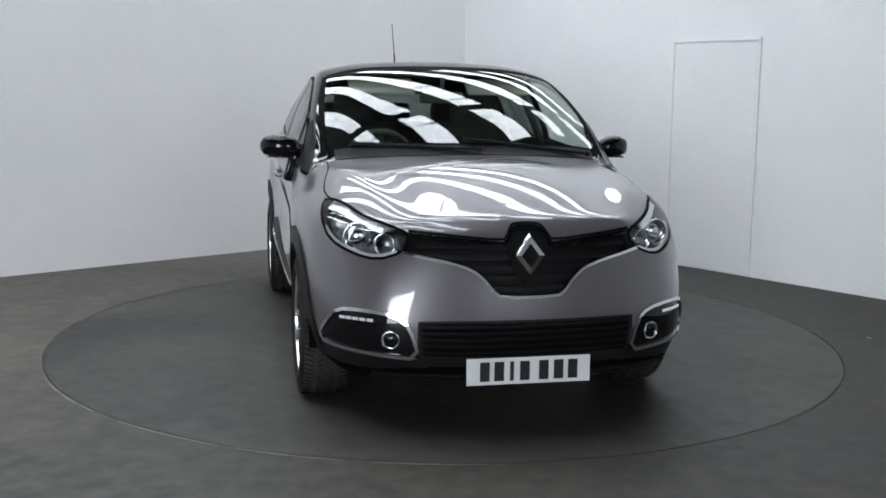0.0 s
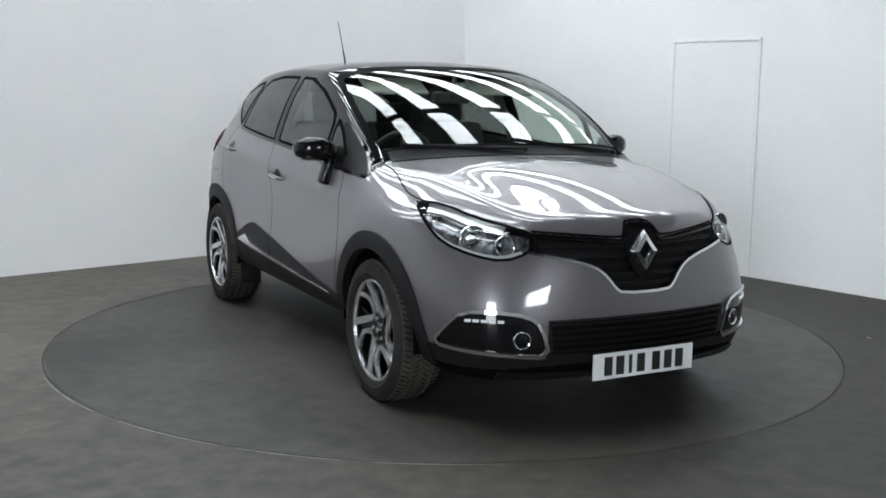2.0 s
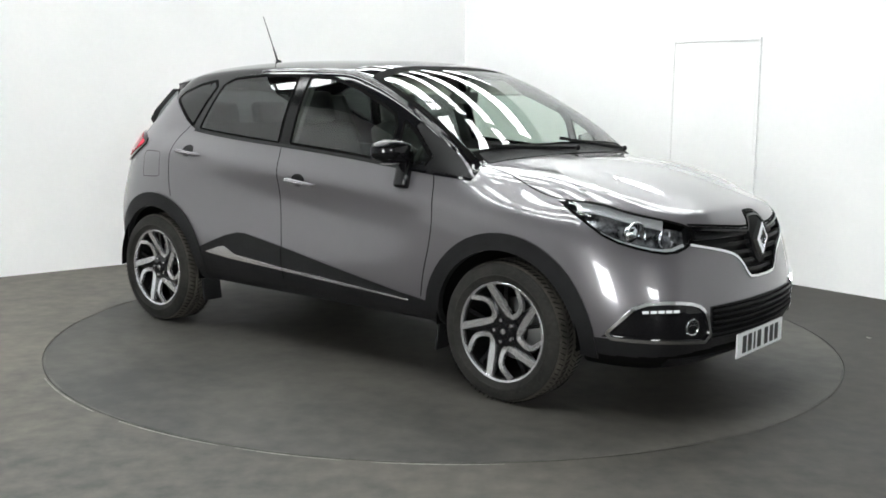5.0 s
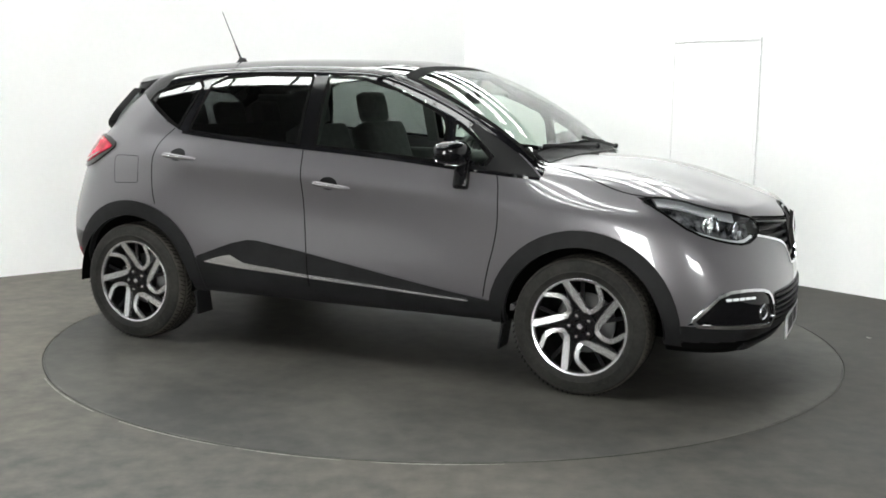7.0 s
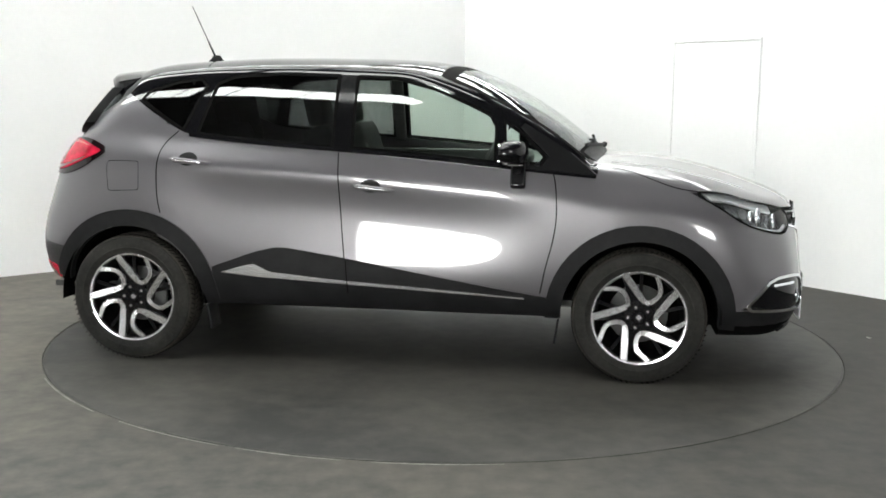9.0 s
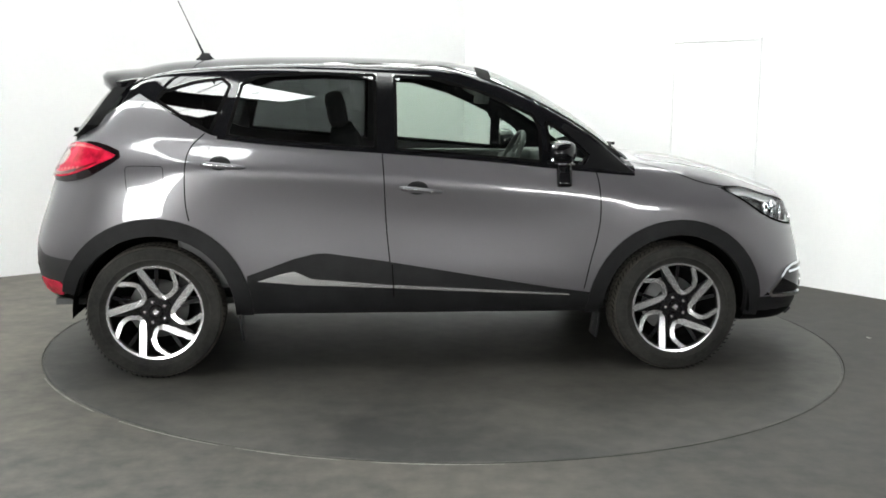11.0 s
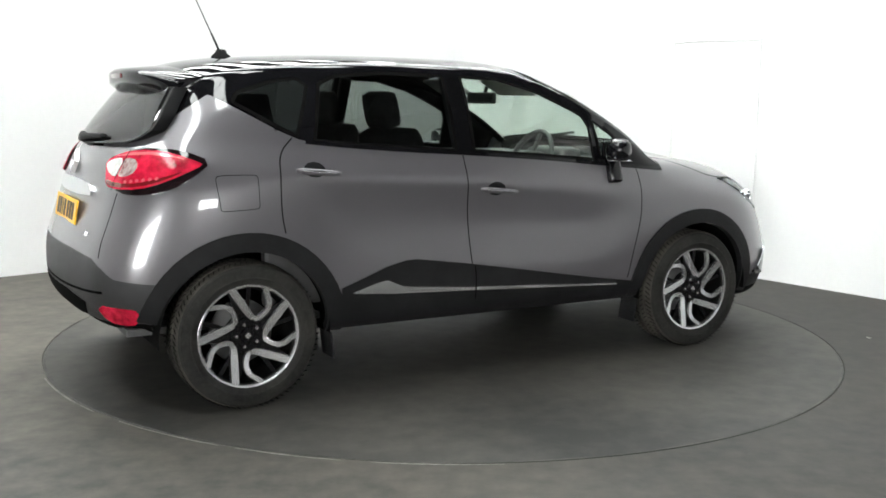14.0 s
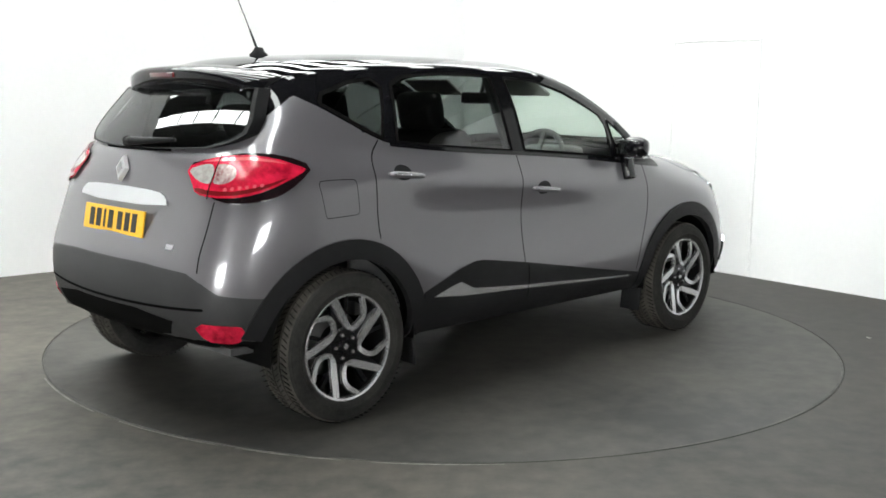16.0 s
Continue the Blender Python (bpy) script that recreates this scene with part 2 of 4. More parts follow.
def build_door():
    """A flush white door in the right-hand partition, hardly standing out from it."""
    s0, s1, top = DOOR_S
    base = pose(CORNER.x, CORNER.y, 0, 0, 0, math.degrees(math.atan2(-0.7784, 0.6278)))
    w = s1 - s0
    leaf = tagged(mesh_ob("door_1", box((w - 0.012, 0.02, top - 0.012), base @ Matrix.Translation(((s0 + s1) / 2, 0.004, top / 2)), 0.003), WALL_PAINT), "flush white-painted door closed in the white wall", "door", kind="structure")
    for x in (s0 - 0.012, s1 + 0.012):
        part("door_frame", box((0.024, 0.02, top + 0.02), base @ Matrix.Translation((x, 0.0, top / 2)), 0.003), WALL_PAINT, leaf, smooth=False)
    part("door_head", box((w + 0.05, 0.026, 0.022), base @ Matrix.Translation(((s0 + s1) / 2, 0.0, top + 0.014)), 0.004), WALL_PAINT, leaf, smooth=False)
    gap = bmesh.new()
    for x in (s0 + 0.003, s1 - 0.003):
        add_box(gap, (0.006, 0.008, top - 0.02), base @ Matrix.Translation((x, 0.0, top / 2)))
    part("door_gap", gap, JOINT_GREY, leaf, smooth=False)


def floor_arc(name, r0, r1, a0, a1, mat, label, parent):
    bm = bmesh.new()
    n = 24
    prev = None
    for i in range(n + 1):
        a = radians(a0 + (a1 - a0) * i / n)
        fade = 0.35 + 0.65 * math.sin(math.pi * i / n) * (0.6 + 0.4 * math.sin(i * 2.3))
        mid = (r0 + r1) / 2
        pts = [bm.verts.new((AXIS[0] + r * math.cos(a), AXIS[1] + r * math.sin(a), 0.0012)) for r in (mid - (mid - r0) * fade, mid + (r1 - mid) * fade)]
        if prev:
            bm.faces.new((prev[0], prev[1], pts[1], pts[0]))
        prev = pts
    bmesh.ops.recalc_face_normals(bm, faces=bm.faces[:])
    return part(name, bm, mat, parent, label)


WORN_PAINT = mottle(material("worn_bare_edge", (0.2, 0.19, 0.17), 0.6), (0.07, 0.065, 0.06), (0.24, 0.23, 0.21), 7, fine=60)


def build_floor_wear():
    ground = bpy.data.objects["floor"]
    for a0, a1 in WORN_ARCS:
        floor_arc("worn_edge", TABLE_R + 0.010, TABLE_R + 0.022, a0, a1, WORN_PAINT, "bare worn floor edge", ground)
    scrap = bmesh.new()
    bmesh.ops.create_grid(scrap, x_segments=3, y_segments=3, size=0.014)
    for v in scrap.verts:
        v.co.z += 0.004 + 0.006 * noise.noise(v.co * 90)
    scrap.transform(pose(*SCRAP_AT, 0.002, 0, 0, 30))
    tagged(mesh_ob("litter_scrap", scrap, LITTER_PAPER), "small pale scrap of litter lying on the dark floor", "litter")


build_room()
build_roof()
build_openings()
build_door()
build_floor_wear()
table = build_turntable()


# ---- the car: master surface ----
from mathutils.bvhtree import BVHTree


def make_cage():
    """Control cage of the body: rings of 17 points along the car, closed by a grid at each end."""
    rows = []

    def ring(xs, zb, side, top):
        """xs: one x, or one for the corner and each of the 12 side and top points; side and top: (y, z)."""
        if not isinstance(xs, (list, tuple)):
            xs = [xs] * 13
        yb = side[0][0] - 0.06
        pts = [Vector((xs[0], yb * k / 4, zb)) for k in range(5)]
        pts += [Vector((x, y, z)) for x, (y, z) in zip(xs[1:], side + top)]
        rows.append(pts)

    def roof(y2, z2, zc, z3=None):
        """From the roof rail or bonnet edge to the middle."""
        z3 = z3 or z2 + (zc - z2) * 0.62
        return [(y2, z2), (y2 * 0.76, z3), (y2 * 0.51, z3 + (zc - z3) * 0.62), (y2 * 0.25, z3 + (zc - z3) * 0.91), (0, zc)]

    ring([-1.85, -1.88, -1.905, -1.90, -1.835, -1.80, -1.70, -1.565, -1.51, -1.54, -1.56, -1.568, -1.57], 0.36,
         [(.63, .40), (.67, .52), (.675, .68), (.66, .86), (.645, 1.0), (.62, 1.13)], [(.555, 1.29)] + roof(.475, 1.395, 1.475))
    ring([-1.70, -1.74, -1.78, -1.78, -1.73, -1.69, -1.615, -1.52, -1.485, -1.50, -1.51, -1.51, -1.51], 0.34,
         [(.745, .37), (.785, .50), (.79, .66), (.775, .86), (.75, 1.01), (.70, 1.14)], [(.59, 1.30)] + roof(.50, 1.415, 1.50))
    ring([-1.55] * 6 + [-1.51, -1.44, -1.42] + [-1.42] * 4, 0.30, [(.80, .33), (.845, .48), (.855, .66), (.85, .86), (.825, 1.03), (.728, 1.16)], [(.648, 1.325)] + roof(.525, 1.435, 1.525))
    ring(-1.30, .29, [(.82, .335), (.865, .48), (.875, .66), (.87, .86), (.852, 1.04), (.758, 1.165)], [(.684, 1.335)] + roof(.552, 1.480, 1.552))
    ring(-1.10, .285, [(.83, .335), (.862, .48), (.868, .66), (.87, .86), (.862, 1.035), (.780, 1.155)], [(.703, 1.335)] + roof(.572, 1.502, 1.566))
    ring(-.85, .285, [(.83, .335), (.866, .48), (.860, .64), (.843, .86), (.868, 1.02), (.795, 1.14)], [(.718, 1.335)] + roof(.590, 1.520, 1.582))
    ring(-.50, .285, [(.83, .335), (.872, .47), (.857, .63), (.837, .84), (.868, .995), (.812, 1.115)], [(.735, 1.335)] + roof(.607, 1.530, 1.589))
    ring(-.15, .285, [(.83, .335), (.874, .47), (.857, .62), (.835, .82), (.868, .97), (.825, 1.09)], [(.748, 1.33)] + roof(.626, 1.525, 1.585))
    ring(.15, .285, [(.83, .335), (.874, .46), (.858, .61), (.838, .80), (.868, .945), (.828, 1.07)], [(.762, 1.31)] + roof(.652, 1.512, 1.578))
    ring(.40, .285, [(.83, .335), (.872, .455), (.859, .60), (.843, .78), (.867, .925), (.83, 1.05)], [(.776, 1.265)] + roof(.678, 1.440, 1.540))
    ring(.65, .285, [(.83, .335), (.868, .455), (.862, .60), (.851, .77), (.864, .91), (.83, 1.03)], [(.790, 1.178)] + roof(.716, 1.322, 1.428))
    ring(.88, .285, [(.83, .335), (.86, .46), (.863, .62), (.866, .78), (.86, .895), (.828, 1.015)], [(.798, 1.094)] + roof(.742, 1.188, 1.288))
    ring([1.06] * 9 + [1.08, 1.10, 1.11, 1.115], .285, [(.83, .335), (.865, .47), (.872, .63), (.87, .79), (.862, .887), (.816, .975)], [(.766, 1.041)] + roof(.68, 1.07, 1.10))
    ring([1.20] * 13, .285, [(.83, .335), (.87, .48), (.878, .65), (.872, .80), (.864, .885), (.803, .964)], [(.741, 1.029)] + roof(.65, 1.058, 1.092, 1.053))
    ring(1.36, .285, [(.83, .335), (.87, .48), (.878, .65), (.868, .80), (.860, .875), (.788, .947)], [(.721, 1.013)] + roof(.62, 1.050, 1.087, 1.040))
    ring(1.52, .23, [(.82, .29), (.865, .47), (.87, .64), (.858, .78), (.844, .857), (.774, .923)], [(.701, .982)] + roof(.60, 1.022, 1.064, 1.011))
    ring(1.68, .22, [(.80, .28), (.85, .45), (.853, .61), (.838, .755), (.808, .84), (.762, .907)], [(.68, .946)] + roof(.57, .984, 1.027, .977))
    ring([1.84, 1.85, 1.87, 1.865, 1.845, 1.825, 1.815, 1.815, 1.825, 1.84, 1.85, 1.855, 1.855], .215,
         [(.765, .27), (.805, .41), (.80, .55), (.778, .69), (.748, .785), (.70, .85)], [(.63, .896)] + roof(.53, .929, .973, .934))
    ring([1.98, 2.02, 2.05, 2.045, 2.015, 1.985, 1.965, 1.965, 1.975, 2.005, 2.025, 2.035, 2.04], .21,
         [(.65, .26), (.675, .38), (.668, .52), (.645, .655), (.62, .755), (.585, .815)], [(.54, .855)] + roof(.47, .88, .903))
    back = [(-1.93, .36), (-1.965, .41), (-1.985, .53), (-1.975, .69), (-1.88, .86), (-1.862, 1.0), (-1.835, 1.12), (-1.69, 1.30)]
    front = [(2.10, .205), (2.15, .26), (2.185, .38), (2.175, .52), (2.155, .655), (2.14, .755), (2.125, .815), (2.10, .86)]
    bm = bmesh.new()
    n = len(rows[0])
    grid = [[[bm.verts.new((p.x, p.y * s, p.z)) if abs(p.y) > 1e-6 or s < 0 else None for p in r] for s in (-1, 1)] for r in rows]
    for g in grid:
        g[1] = [b or a for a, b in zip(g[0], g[1])]
    for g, h in zip(grid, grid[1:]):
        for s in (0, 1):
            for i in range(n - 1):
                f = [g[s][i], g[s][i + 1], h[s][i + 1], h[s][i]]
                bm.faces.new(f if s else list(reversed(f)))
    for r, g, centre in ((0, grid[0], back), (len(rows) - 1, grid[-1], front)):
        cols = []
        for i, (cx, cz) in enumerate(centre):
            src = rows[r][4 + i]
            lines = []
            for s in (0, 1):
                line = [g[s][4 + i]]
                for k in (1, 2, 3):
                    f = 1 - k / 4
                    y = src.y * f * (-1 if s == 0 else 1)
                    if i == 0:
                        line.append(g[s][4 - k])
                    else:
                        line.append(bm.verts.new((cx + (src.x - cx) * f ** (2.3 if r else 2.0), y, cz + (src.z - cz) * f ** 2)))
                lines.append(line)
            mid = g[0][0] if i == 0 else bm.verts.new((cx, 0, cz))
            cols.append(lines[0] + [mid] + lines[1][::-1])
        # the top row is the edge of the roof or bonnet
        cols.append([g[0][12 + k] for k in range(5)] + [g[1][15 - k] for k in range(4)])
        for a, b in zip(cols, cols[1:]):
            for k in range(8):
                f = [a[k], a[k + 1], b[k + 1], b[k]]
                if len(set(f)) > 2:
                    bm.faces.new(f)
    bmesh.ops.recalc_face_normals(bm, faces=bm.faces[:])
    # creases: belt line, roof rails, windscreen foot, bonnet edge
    crease = bm.edges.layers.float.new("crease_edge")

    def sharpen(a, b, value):
        e = bm.edges.get((a, b))
        if e:
            e[crease] = value

    for r, (g, h) in enumerate(zip(grid, grid[1:])):
        for s in (0, 1):
            sharpen(g[s][10], h[s][10], 0.45 if 2 < r < 12 else 0.2)
            sharpen(g[s][12], h[s][12], 0.45 if 1 < r < 12 else 0.25)
            sharpen(g[s][9], h[s][9], 0.35 if 2 < r < 12 else 0.0)
    for s in (0, 1):
        for i in range(11, 16):
            sharpen(grid[12][s][i], grid[12][s][i + 1], 0.7)
        for i in range(12, 16):
            sharpen(grid[-1][s][i], grid[-1][s][i + 1], 0.35)
            sharpen(grid[0][s][i], grid[0][s][i + 1], 0.6)
            sharpen(grid[8][s][i], grid[8][s][i + 1], 0.3)
    return bm


def make_master(level=4):
    me = bpy.data.meshes.new("cage")
    bm = make_cage()
    bm.to_mesh(me)
    bm.free()
    ob = new("cage", me)
    sub = ob.modifiers.new("sub", "SUBSURF")
    sub.levels = level
    out = bpy.data.meshes.new_from_object(ob.evaluated_get(bpy.context.evaluated_depsgraph_get()))
    bpy.data.objects.remove(ob)
    return out


MASTER = make_master()
_n = len(MASTER.vertices)
CO = np.empty(_n * 3, np.float32)
MASTER.vertices.foreach_get("co", CO)
CO = CO.reshape(-1, 3).astype(float)
NO = np.empty(_n * 3, np.float32)
MASTER.vertices.foreach_get("normal", NO)
NO = NO.reshape(-1, 3).astype(float)
QUADS = np.empty(len(MASTER.polygons) * 4, np.int32)
MASTER.polygons.foreach_get("vertices", QUADS)
QUADS = QUADS.reshape(-1, 4)
SKIN = BVHTree.FromPolygons([Vector(c) for c in CO], [[int(i) for i in q] for q in QUADS])

RIGHT, LEFT, FRONT, REAR, DOWN = (Vector(v) for v in ((0, 1, 0), (0, -1, 0), (-1, 0, 0), (1, 0, 0), (0, 0, -1)))
FRONT_CORNER = Vector((-0.76, 0.62, -0.2)).normalized()
REAR_CORNER = Vector((0.72, 0.69, 0.0)).normalized()


def axes(d):
    """Two axes across the way d."""
    if abs(d.z) > 0.9:
        return Vector((1, 0, 0)), Vector((0, 1, 0))
    u = d.cross(Vector((0, 0, 1))).normalized()
    return u, u.cross(d).normalized()


def flat(pts, d):
    u, v = axes(d)
    return [(Vector(p).dot(u), Vector(p).dot(v)) for p in pts]


def rounded(poly, times=2, closed=True):
    """Corner cutting."""
    for _ in range(times):
        out = []
        n = len(poly)
        for i in range(n if closed else n - 1):
            a, b = poly[i], poly[(i + 1) % n]
            out += [tuple(x * 0.75 + y * 0.25 for x, y in zip(a, b)), tuple(x * 0.25 + y * 0.75 for x, y in zip(a, b))]
        if not closed:
            out = [poly[0]] + out + [poly[-1]]
        poly = out
    return poly


def clip_cell(poly, x0, x1, y0, y1):
    for axis, lim, sign in ((0, x0, 1), (0, x1, -1), (1, y0, 1), (1, y1, -1)):
        out = []
        for i in range(len(poly)):
            a, b = poly[i - 1], poly[i]
            ia, ib = (a[axis] - lim) * sign >= 0, (b[axis] - lim) * sign >= 0
            if ia != ib:
                f = (lim - a[axis]) / (b[axis] - a[axis])
                out.append(tuple(p + (q - p) * f for p, q in zip(a, b)))
            if ib:
                out.append(b)
        poly = out
        if len(poly) < 3:
            return []
    return poly


def on_skin(uv, d, off=0.0):
    """The place on the body that lies under a point of the plane across d."""
    u, v = axes(d)
    start = u * uv[0] + v * uv[1] - d * 5
    hit, normal, _, _ = SKIN.ray_cast(start, d)
    if hit is None or hit.dot(d) > 2.2:
        hit, normal, _, _ = SKIN.find_nearest(start + d * 4.2)
    if normal.dot(d) > 0:
        normal = -normal
    return hit + normal * off


def patch_mesh(uvs, d, off=0.003, skirt=0.012, cell=0.025):
    """A panel that follows the body: the 2D outline laid on the skin along d, raised by off, its rim turned in by skirt."""
    bm = bmesh.new()
    xs, ys = [p[0] for p in uvs], [p[1] for p in uvs]
    seen = {}
    top = []

    def vert(p):
        key = (round(p[0], 4), round(p[1], 4))
        if key not in seen:
            seen[key] = bm.verts.new(on_skin(key, d, off))
        return seen[key]

    for i in range(math.floor(min(xs) / cell), math.ceil(max(xs) / cell)):
        strip = clip_cell(uvs, i * cell, (i + 1) * cell, -99, 99)
        if not strip:
            continue
        for j in range(math.floor(min(ys) / cell), math.ceil(max(ys) / cell)):
            c = clip_cell(strip, i * cell, (i + 1) * cell, j * cell, (j + 1) * cell)
            vs = []
            for p in c:
                v = vert(p)
                if v not in vs:
                    vs.append(v)
            if len(vs) > 2 and bm.faces.get(vs) is None:
                try:
                    top.append(bm.faces.new(vs))
                except ValueError:
                    pass
    for f in top:
        f.normal_update()
        if f.normal.dot(d) > 0:
            f.normal_flip()
    if skirt:
        rim = [e for e in bm.edges if len(e.link_faces) == 1]
        made = bmesh.ops.extrude_edge_only(bm, edges=rim)
        for v in (g for g in made["geom"] if isinstance(g, bmesh.types.BMVert)):
            hit, normal, _, _ = SKIN.find_nearest(v.co)
            if normal.dot(d) > 0:
                normal = -normal
            v.co = v.co - normal * skirt
    return bm


def mirrored(bm):
    b = bm.copy()
    for v in b.verts:
        v.co.y = -v.co.y
    bmesh.ops.reverse_faces(b, faces=b.faces[:])
    return b


def sharp_rim(ob, angle=40):
    bm = bmesh.new()
    bm.from_mesh(ob.data)
    for e in bm.edges:
        if len(e.link_faces) == 2 and e.calc_face_angle(0) > radians(angle):
            e.smooth = False
    bm.to_mesh(ob.data)
    bm.free()
    return ob


def panel(name, pts, d, mat, parent, off=0.003, skirt=0.012, cell=0.025, soft=0, label="", both=False):
    """A body panel from 3D corner points, laid on along d; both: its mirror image too. Returns the objects."""
    uvs = flat(pts, d)
    if soft:
        uvs = rounded(uvs, soft)
    bm = patch_mesh(uvs, d, off, skirt, cell)
    other = mirrored(bm) if both else None
    obs = [sharp_rim(part(name, bm, mat, parent, label))]
    if both:
        obs.append(sharp_rim(part(name, other, mat, parent, label)))
    return obs


def ribbon_uv(line, width):
    left, right = [], []
    n = len(line)
    for i, p in enumerate(line):
        a, b = Vector(line[max(i - 1, 0)]), Vector(line[min(i + 1, n - 1)])
        t = (b - a).normalized()
        q = Vector((-t.y, t.x)) * width / 2
        left.append(tuple(Vector(p) + q))
        right.append(tuple(Vector(p) - q))
    return left + right[::-1]


def ribbon(name, pts, d, width, mat, parent, off=0.0008, skirt=0.0, soft=2, cell=0.02, label="", both=False, closed=False):
    """A strip of even width along a line on the body."""
    line = flat(pts, d)
    if closed:
        line = rounded(line, soft)
        half = len(line) // 2
        pieces = [line[:half + 1], line[half:] + line[:1]]
    else:
        pieces = [rounded(line, soft, False)]
    bm = bmesh.new()
    for piece in pieces:
        b = patch_mesh(ribbon_uv(piece, width), d, off, skirt, cell)
        me = bpy.data.meshes.new("tmp")
        b.to_mesh(me)
        b.free()
        bm.from_mesh(me)
        bpy.data.meshes.remove(me)
    other = mirrored(bm) if both else None
    obs = [sharp_rim(part(name, bm, mat, parent, label))]
    if both:
        obs.append(sharp_rim(part(name, other, mat, parent, label)))
    return obs


# ---- the car: body panels cut from the skin ----
car = tagged(new("car"), "dark grey metallic crossover car with black roof on the turntable", "car")

BELT = [(-1.95, 1.135), (-1.78, 1.145), (-1.69, 1.185), (-1.60, 1.243), (-1.49, 1.315), (-1.392, 1.378), (-1.31, 1.333), (-1.234, 1.288), (-1.107, 1.218), (-1.03, 1.183),
        (-0.95, 1.166), (-0.79, 1.15), (-0.49, 1.127), (-0.2, 1.111), (0.09, 1.091), (0.37, 1.069), (0.567, 1.048), (0.816, 1.026), (1.074, 1.004), (1.082, 1.012), (0.95, 1.117)]
SIDE_GLASS = {
    "front_door_glass": [(-0.135, 1.122), (0.25, 1.094), (0.585, 1.066), (0.583, 1.235), (0.55, 1.292), (0.42, 1.352), (0.28, 1.41), (0.06, 1.468), (-0.135, 1.476)],
    "quarter_light": [(0.635, 1.074), (0.80, 1.060), (0.825, 1.095), (0.723, 1.196), (0.622, 1.262)],
    "rear_door_glass": [(-0.955, 1.178), (-0.80, 1.162), (-0.235, 1.122), (-0.235, 1.480), (-0.548, 1.486), (-0.80, 1.468), (-0.885, 1.43)],
    "rear_quarter_glass": [(-1.035, 1.195), (-1.115, 1.236), (-1.30, 1.345), (-1.27, 1.385), (-1.12, 1.435), (-0.985, 1.455), (-0.945, 1.42)]}


def screen_foot(y):
    return 1.118 - 0.058 * (y / 0.68) ** 2


WINDSCREEN = [(screen_foot(y) - 0.045, y) for y in (-0.69, -0.5, -0.3, -0.1, 0.1, 0.3, 0.5, 0.69)] + [(0.60, 0.682), (0.30, 0.628), (0.315, 0.42), (0.345, 0.2), (0.352, 0.0), (0.345, -0.2), (0.315, -0.42), (0.30, -0.628), (0.60, -0.682)]
REAR_GLASS = [(-0.57, 1.235), (-0.535, 1.20), (-0.45, 1.165), (-0.3, 1.152), (0, 1.147), (0.3, 1.152), (0.45, 1.165), (0.535, 1.20), (0.57, 1.235), (0.51, 1.37), (0.3, 1.40), (-0.3, 1.40), (-0.51, 1.37)]
HEADLAMP = [(1.535, -.765, .937), (1.675, -.692, .930), (1.82, -.63, .887), (1.945, -.54, .859), (2.005, -.476, .838), (2.034, -.458, .807), (2.036, -.50, .760), (2.0, -.594, .727), (1.915, -.682, .743), (1.79, -.763, .785), (1.672, -.783, .858)]
TAIL_LAMP = [(-1.805, -.425, 1.088), (-1.733, -.572, 1.126), (-1.657, -.655, 1.143), (-1.555, -.742, 1.137), (-1.448, -.805, 1.090), (-1.52, -.811, 1.028), (-1.612, -.794, .974), (-1.71, -.741, .951), (-1.794, -.65, .952), (-1.812, -.56, 1.0)]
GRILLE_TOP = [(.47, .838), (.305, .826), (.105, .809), (.088, .825), (.066, .864), (.04, .873)]
GRILLE_FOOT = [(.50, .762), (.40, .742), (.31, .724), (.235, .70), (.185, .66), (.15, .612), (.115, .590)]
GRILLE = [(-y, z) for y, z in GRILLE_TOP] + GRILLE_TOP[::-1] + GRILLE_FOOT + [(-y, z) for y, z in GRILLE_FOOT[::-1]]
FRONT_LINE = [(0, .500), (.30, .499), (.478, .495), (.452, .338), (.60, .345), (.79, .368), (.95, .37)]
REAR_LINE = [(0, .690), (.30, .690), (.58, .675), (.66, .637), (.713, .598), (.80, .578), (.95, .575)]
AXLES = (1.303, -1.303)
HUB_Z = 0.32


def inside(u, v, poly):
    """Which points lie in the outline."""
    out = np.zeros(len(u), bool)
    for i in range(len(poly)):
        (x0, y0), (x1, y1) = poly[i - 1], poly[i]
        if y0 == y1:
            continue
        cross = (y0 > v) != (y1 > v)
        out ^= cross & (u < (x1 - x0) * (v - y0) / (y1 - y0) + x0)
    return out


def snap(co, iu, iv, poly, ok, reach=0.0075, closed=True):
    """Draws skin vertices that lie near an outline onto it, for clean edges."""
    u, v = co[:, iu].copy(), co[:, iv].copy()
    if iu == 1:
        sign = np.sign(u)
        u = np.abs(u)
    best = np.full(len(u), reach)
    tu, tv = u.copy(), v.copy()
    for i in range(0 if closed else 1, len(poly)):
        (x0, y0), (x1, y1) = poly[i - 1], poly[i]
        dx, dy = x1 - x0, y1 - y0
        f = np.clip(((u - x0) * dx + (v - y0) * dy) / (dx * dx + dy * dy + 1e-12), 0, 1)
        px, py = x0 + f * dx, y0 + f * dy
        dist = np.hypot(u - px, v - py)
        near = ok & (dist < best)
        best[near], tu[near], tv[near] = dist[near], px[near], py[near]
    co[:, iu], co[:, iv] = (tu * sign if iu == 1 else tu), tv


